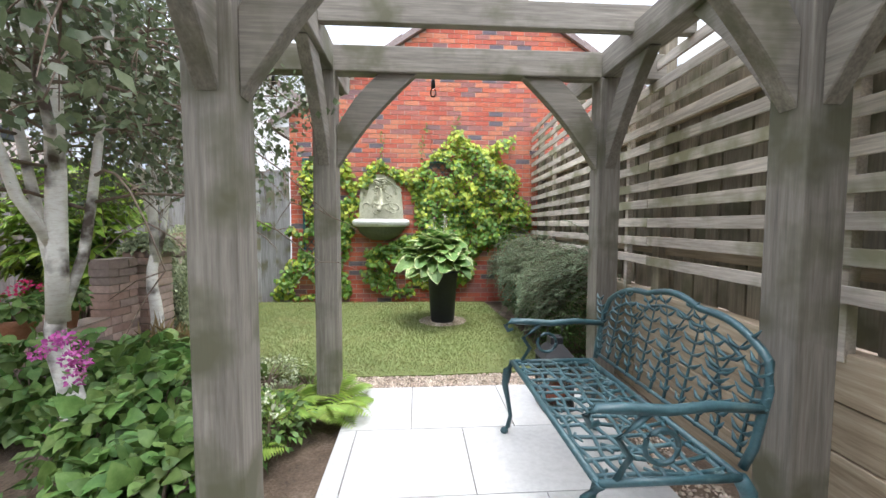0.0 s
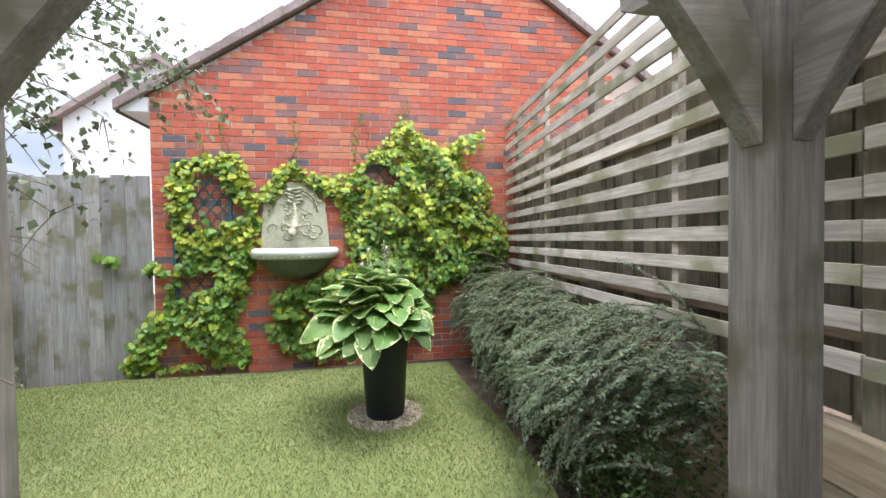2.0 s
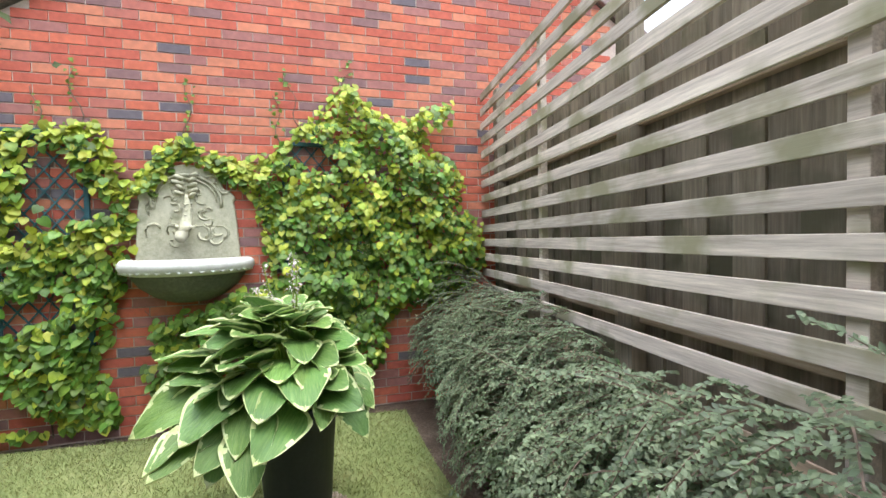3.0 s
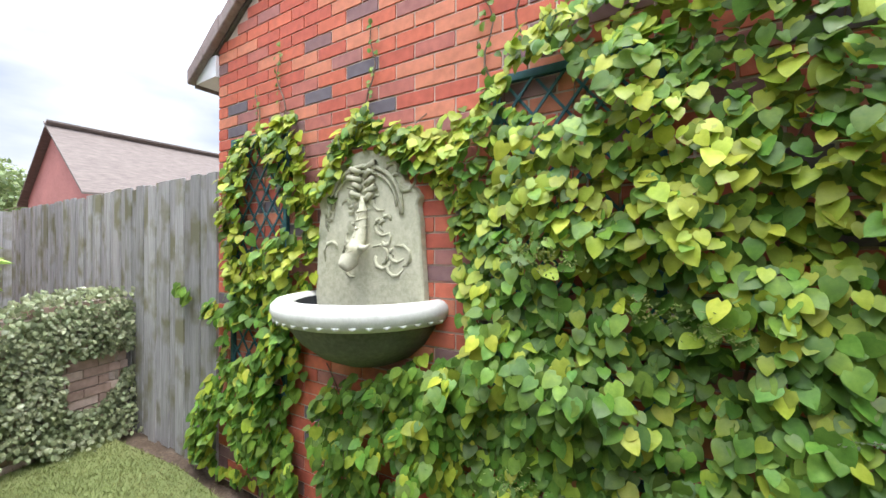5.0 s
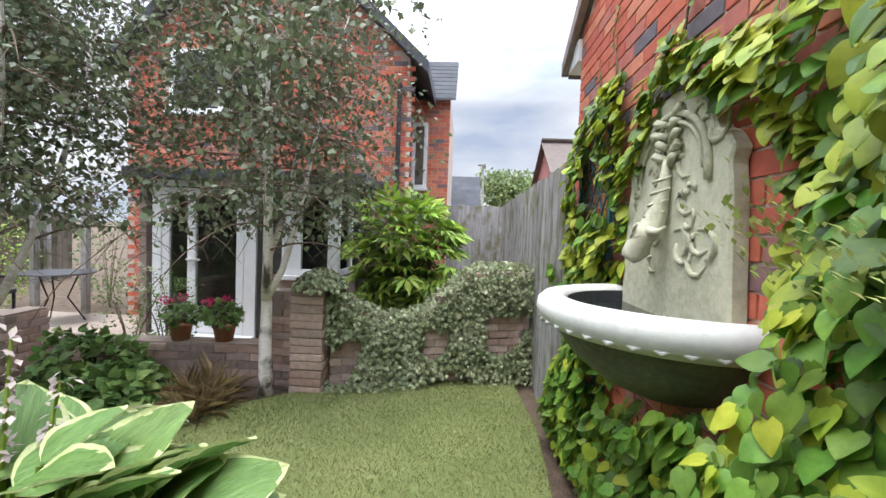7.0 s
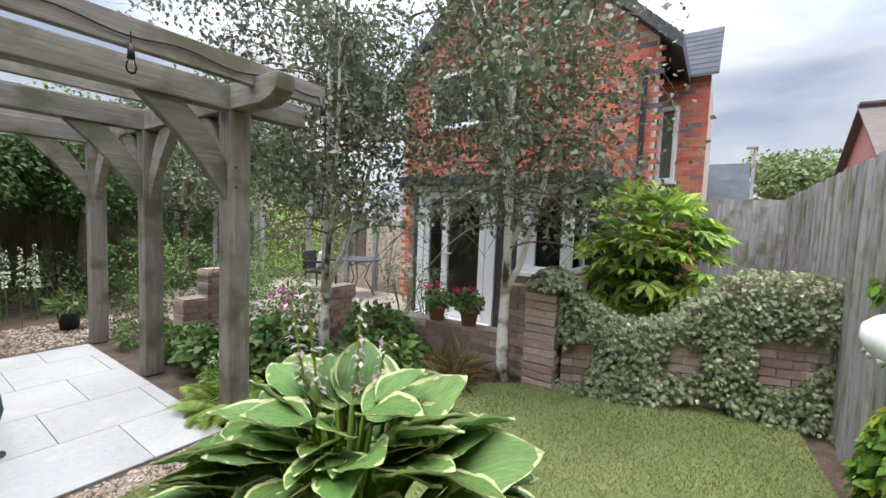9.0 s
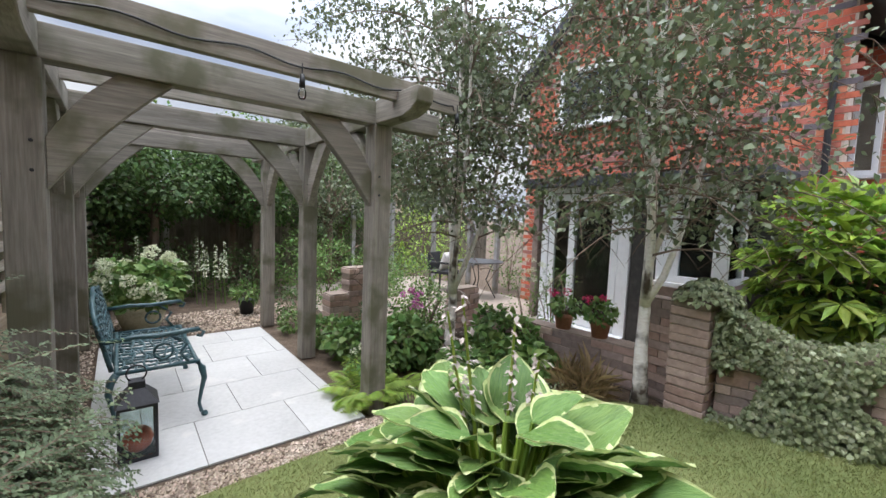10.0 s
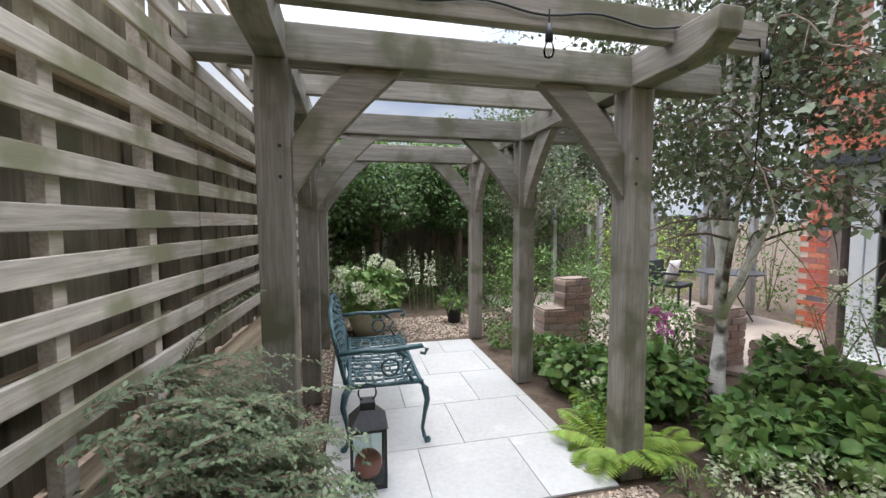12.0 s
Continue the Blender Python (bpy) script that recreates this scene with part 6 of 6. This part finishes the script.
bmesh.ops.create_cube(bm, size=1)
bmesh.ops.subdivide_edges(bm, edges=bm.edges, cuts=4, use_grid_fill=True)
for v in bm.verts:
    pinch = (1 - (2 * v.co.x) ** 2) * (1 - (2 * v.co.z) ** 2)
    v.co = Vector((v.co.x * 0.38, v.co.y * (0.03 + 0.12 * max(0, pinch)), v.co.z * 0.38 + 0.19))
part("cover", bm, m_cushion, cush, "", True).rotation_euler = (radians(-14), 0, 0)
tbl = base("patio_table", (-4.6, -0.2, -0.008), "round dark metal patio table", "table")
part("tabletop", lathe([(0, 0.70), (0.44, 0.70), (0.45, 0.71), (0.44, 0.722), (0, 0.722)], 32), m_black, tbl)
for k in range(3):
    a = k * 2.094
    raw("leg", *tube([(0.32 * math.cos(a), 0.32 * math.sin(a), 0.0), (0.12 * math.cos(a), 0.12 * math.sin(a), 0.35), (0.25 * math.cos(a), 0.25 * math.sin(a), 0.70)], 0.012, 6), m_black, tbl, "", True)

poles = base("patio_trellis", (0, 0, 0), "pale timber poles with wires round the patio", "trellis")
for x, y in ((-3.3, -3.2), (-4.0, -2.6), (-4.7, -1.9), (-5.1, -1.1), (-5.15, -0.3)):
    part("pole", block(x - 0.045, x + 0.045, y - 0.045, y + 0.045, -0.05, 1.85, 0.006), m_greyfence, poles)
for x, y, r, h, n, m in ((-3.5, -2.3, 0.5, 1.3, 1100, m_leaf_bed), (-5.3, -2.0, 0.5, 1.7, 1200, m_leaf_fatsia), (-2.6, 0.35, 0.4, 1.0, 1000, m_leaf_bed), (-3.0, -1.2, 0.42, 0.8, 900, m_leaf_bed),
                         (-5.9, -0.6, 0.5, 1.9, 1300, m_leaf_bed), (-2.45, 1.0, 0.3, 0.7, 600, m_leaf_bed)):
    shrub("patio_shrub", x, y, r, h, n, 0.055, m, "leafy green shrub edging the patio", OVAL, "shrub", group="patio shrubs")

# ---- string lights on the pergola ----
sl = base("string_lights", (0, 0, 0), "black festoon cable with clear bulbs along the pergola", "lights")
cab = Heap()
pts = [(1.68 - 2.7 * t, 3.062, ZT + 0.012 + 0.016 * math.sin(t * 31)) for t in np.linspace(0, 1, 40)]
cab.add(*tube(pts, 0.006, 5))
cab.add(*tube([(-1.02, 3.06, ZT), (-1.15, 2.98, 2.2), (-1.22, 2.9, 1.75), (-1.35, 2.7, 1.55)], 0.005, 5))
cab.add(*tube([(1.68, 3.06, ZT), (1.80, 3.15, 2.25), (1.85, 3.3, 2.2)], 0.005, 5))
cab.put("cable", m_cable, sl, "", True)
for x in (0.15, -0.55, -1.05):
    z = ZT - 0.045
    sk = part("socket", lathe([(0.0, 0.0), (0.012, -0.002), (0.016, -0.035), (0.018, -0.075), (0.0, -0.078)], 12), m_cable, sl, "", True)
    sk.location = (x, 3.075, z)
    raw("drop", *tube([(0, 0, 0.06), (0, 0, -0.005)], 0.004, 5), m_cable, sk)
    part("bulb", lathe([(0.0, -0.15), (0.018, -0.142), (0.026, -0.118), (0.02, -0.09), (0.012, -0.078)], 14), m_bulb, sk, "clear glass bulb", True)

# ---- far houses ----
pg = base("pale_gable_house", (-5.5, 14.5, -0.06), "distant pale gabled house beyond the garage", "house")
part("wall", prism([(-2.4, 0), (2.4, 0), (2.4, 4.9), (0, 6.6), (-2.4, 4.9)], "y", 0, 7), m_render, pg)
part("verge", prism([(-2.8, 4.62), (0, 6.6), (2.8, 4.62), (2.8, 4.8), (0, 6.8), (-2.8, 4.8)], "y", -0.2, 7), m_verge, pg)
fh = base("far_house", (-14.3, 8.6, -0.06), "distant red brick house with grey-brown tiled roof", "house")
part("wall", block(-2.5, 2.5, 0, 6, 0, 3.1), m_brick_i, fh)
part("gable", prism([(-2.5, 3.1), (2.5, 3.1), (0, 4.98)], "y", 0.0, 0.25), m_brick_i, fh)
for sgn in (1, -1):
    for i in range(12):
        x0, z0 = sgn * (2.75 - i * 0.235), 2.98 + i * 0.176
        part("tile_course", prism([(x0, z0), (x0 - sgn * 0.30, z0 + 0.235), (x0 - sgn * 0.30, z0 + 0.185), (x0, z0 - 0.055)], "y", -0.2, 6.2), m_rooftile, fh)
gr = base("slate_outbuilding", (-11.5, 4.75, -0.06), "low outbuilding with dark slate roof", "building")
part("wall", block(-3, 0, 0, 1.3, 0, 2.1), m_brick_i, gr)
for i in range(8):
    z0, x0 = 2.08 + i * 0.17, 0.15 - i * 0.2
    part("slate_course", prism([(x0, z0), (x0 - 0.27, z0 + 0.23), (x0 - 0.28, z0 + 0.20), (x0, z0 - 0.03)], "y", -0.1, 1.4), m_slate, gr)
lp = base("street_lamp", (-21, 6.6, -0.06), "distant grey street lamp column", "street lamp")
raw("column", *tube([(0, 0, 0), (0, 0, 5.2)], [0.09, 0.06], 8), m_greyfence, lp)
part("lamp_head", block(-0.12, 0.12, -0.3, 0.1, 5.2, 5.3, 0.02), m_greyfence, lp)
bh = base("rear_house", (-6.5, -12, -0.06), "pale brick house beyond the back fence", "house")
part("wall", block(-4, 5, -5, 0, 0, 3.3), surf("pale_brick", (0.45, 0.33, 0.27), (0.55, 0.42, 0.35), (0.62, 0.50, 0.42), 2, 20, 0.9, 0.2), bh)
part("roof", prism([(-5.4, 3.2), (0.4, 3.2), (-2.5, 4.7)], "x", -4.3, 5.3), m_rooftile, bh)

# ---- bricks of the garage wall ----
for cx, z, half in singles:
    ob = new("brick", me_half if half else me_brick)
    ob.parent = wall_n
    ob.location = (cx, WY, z)
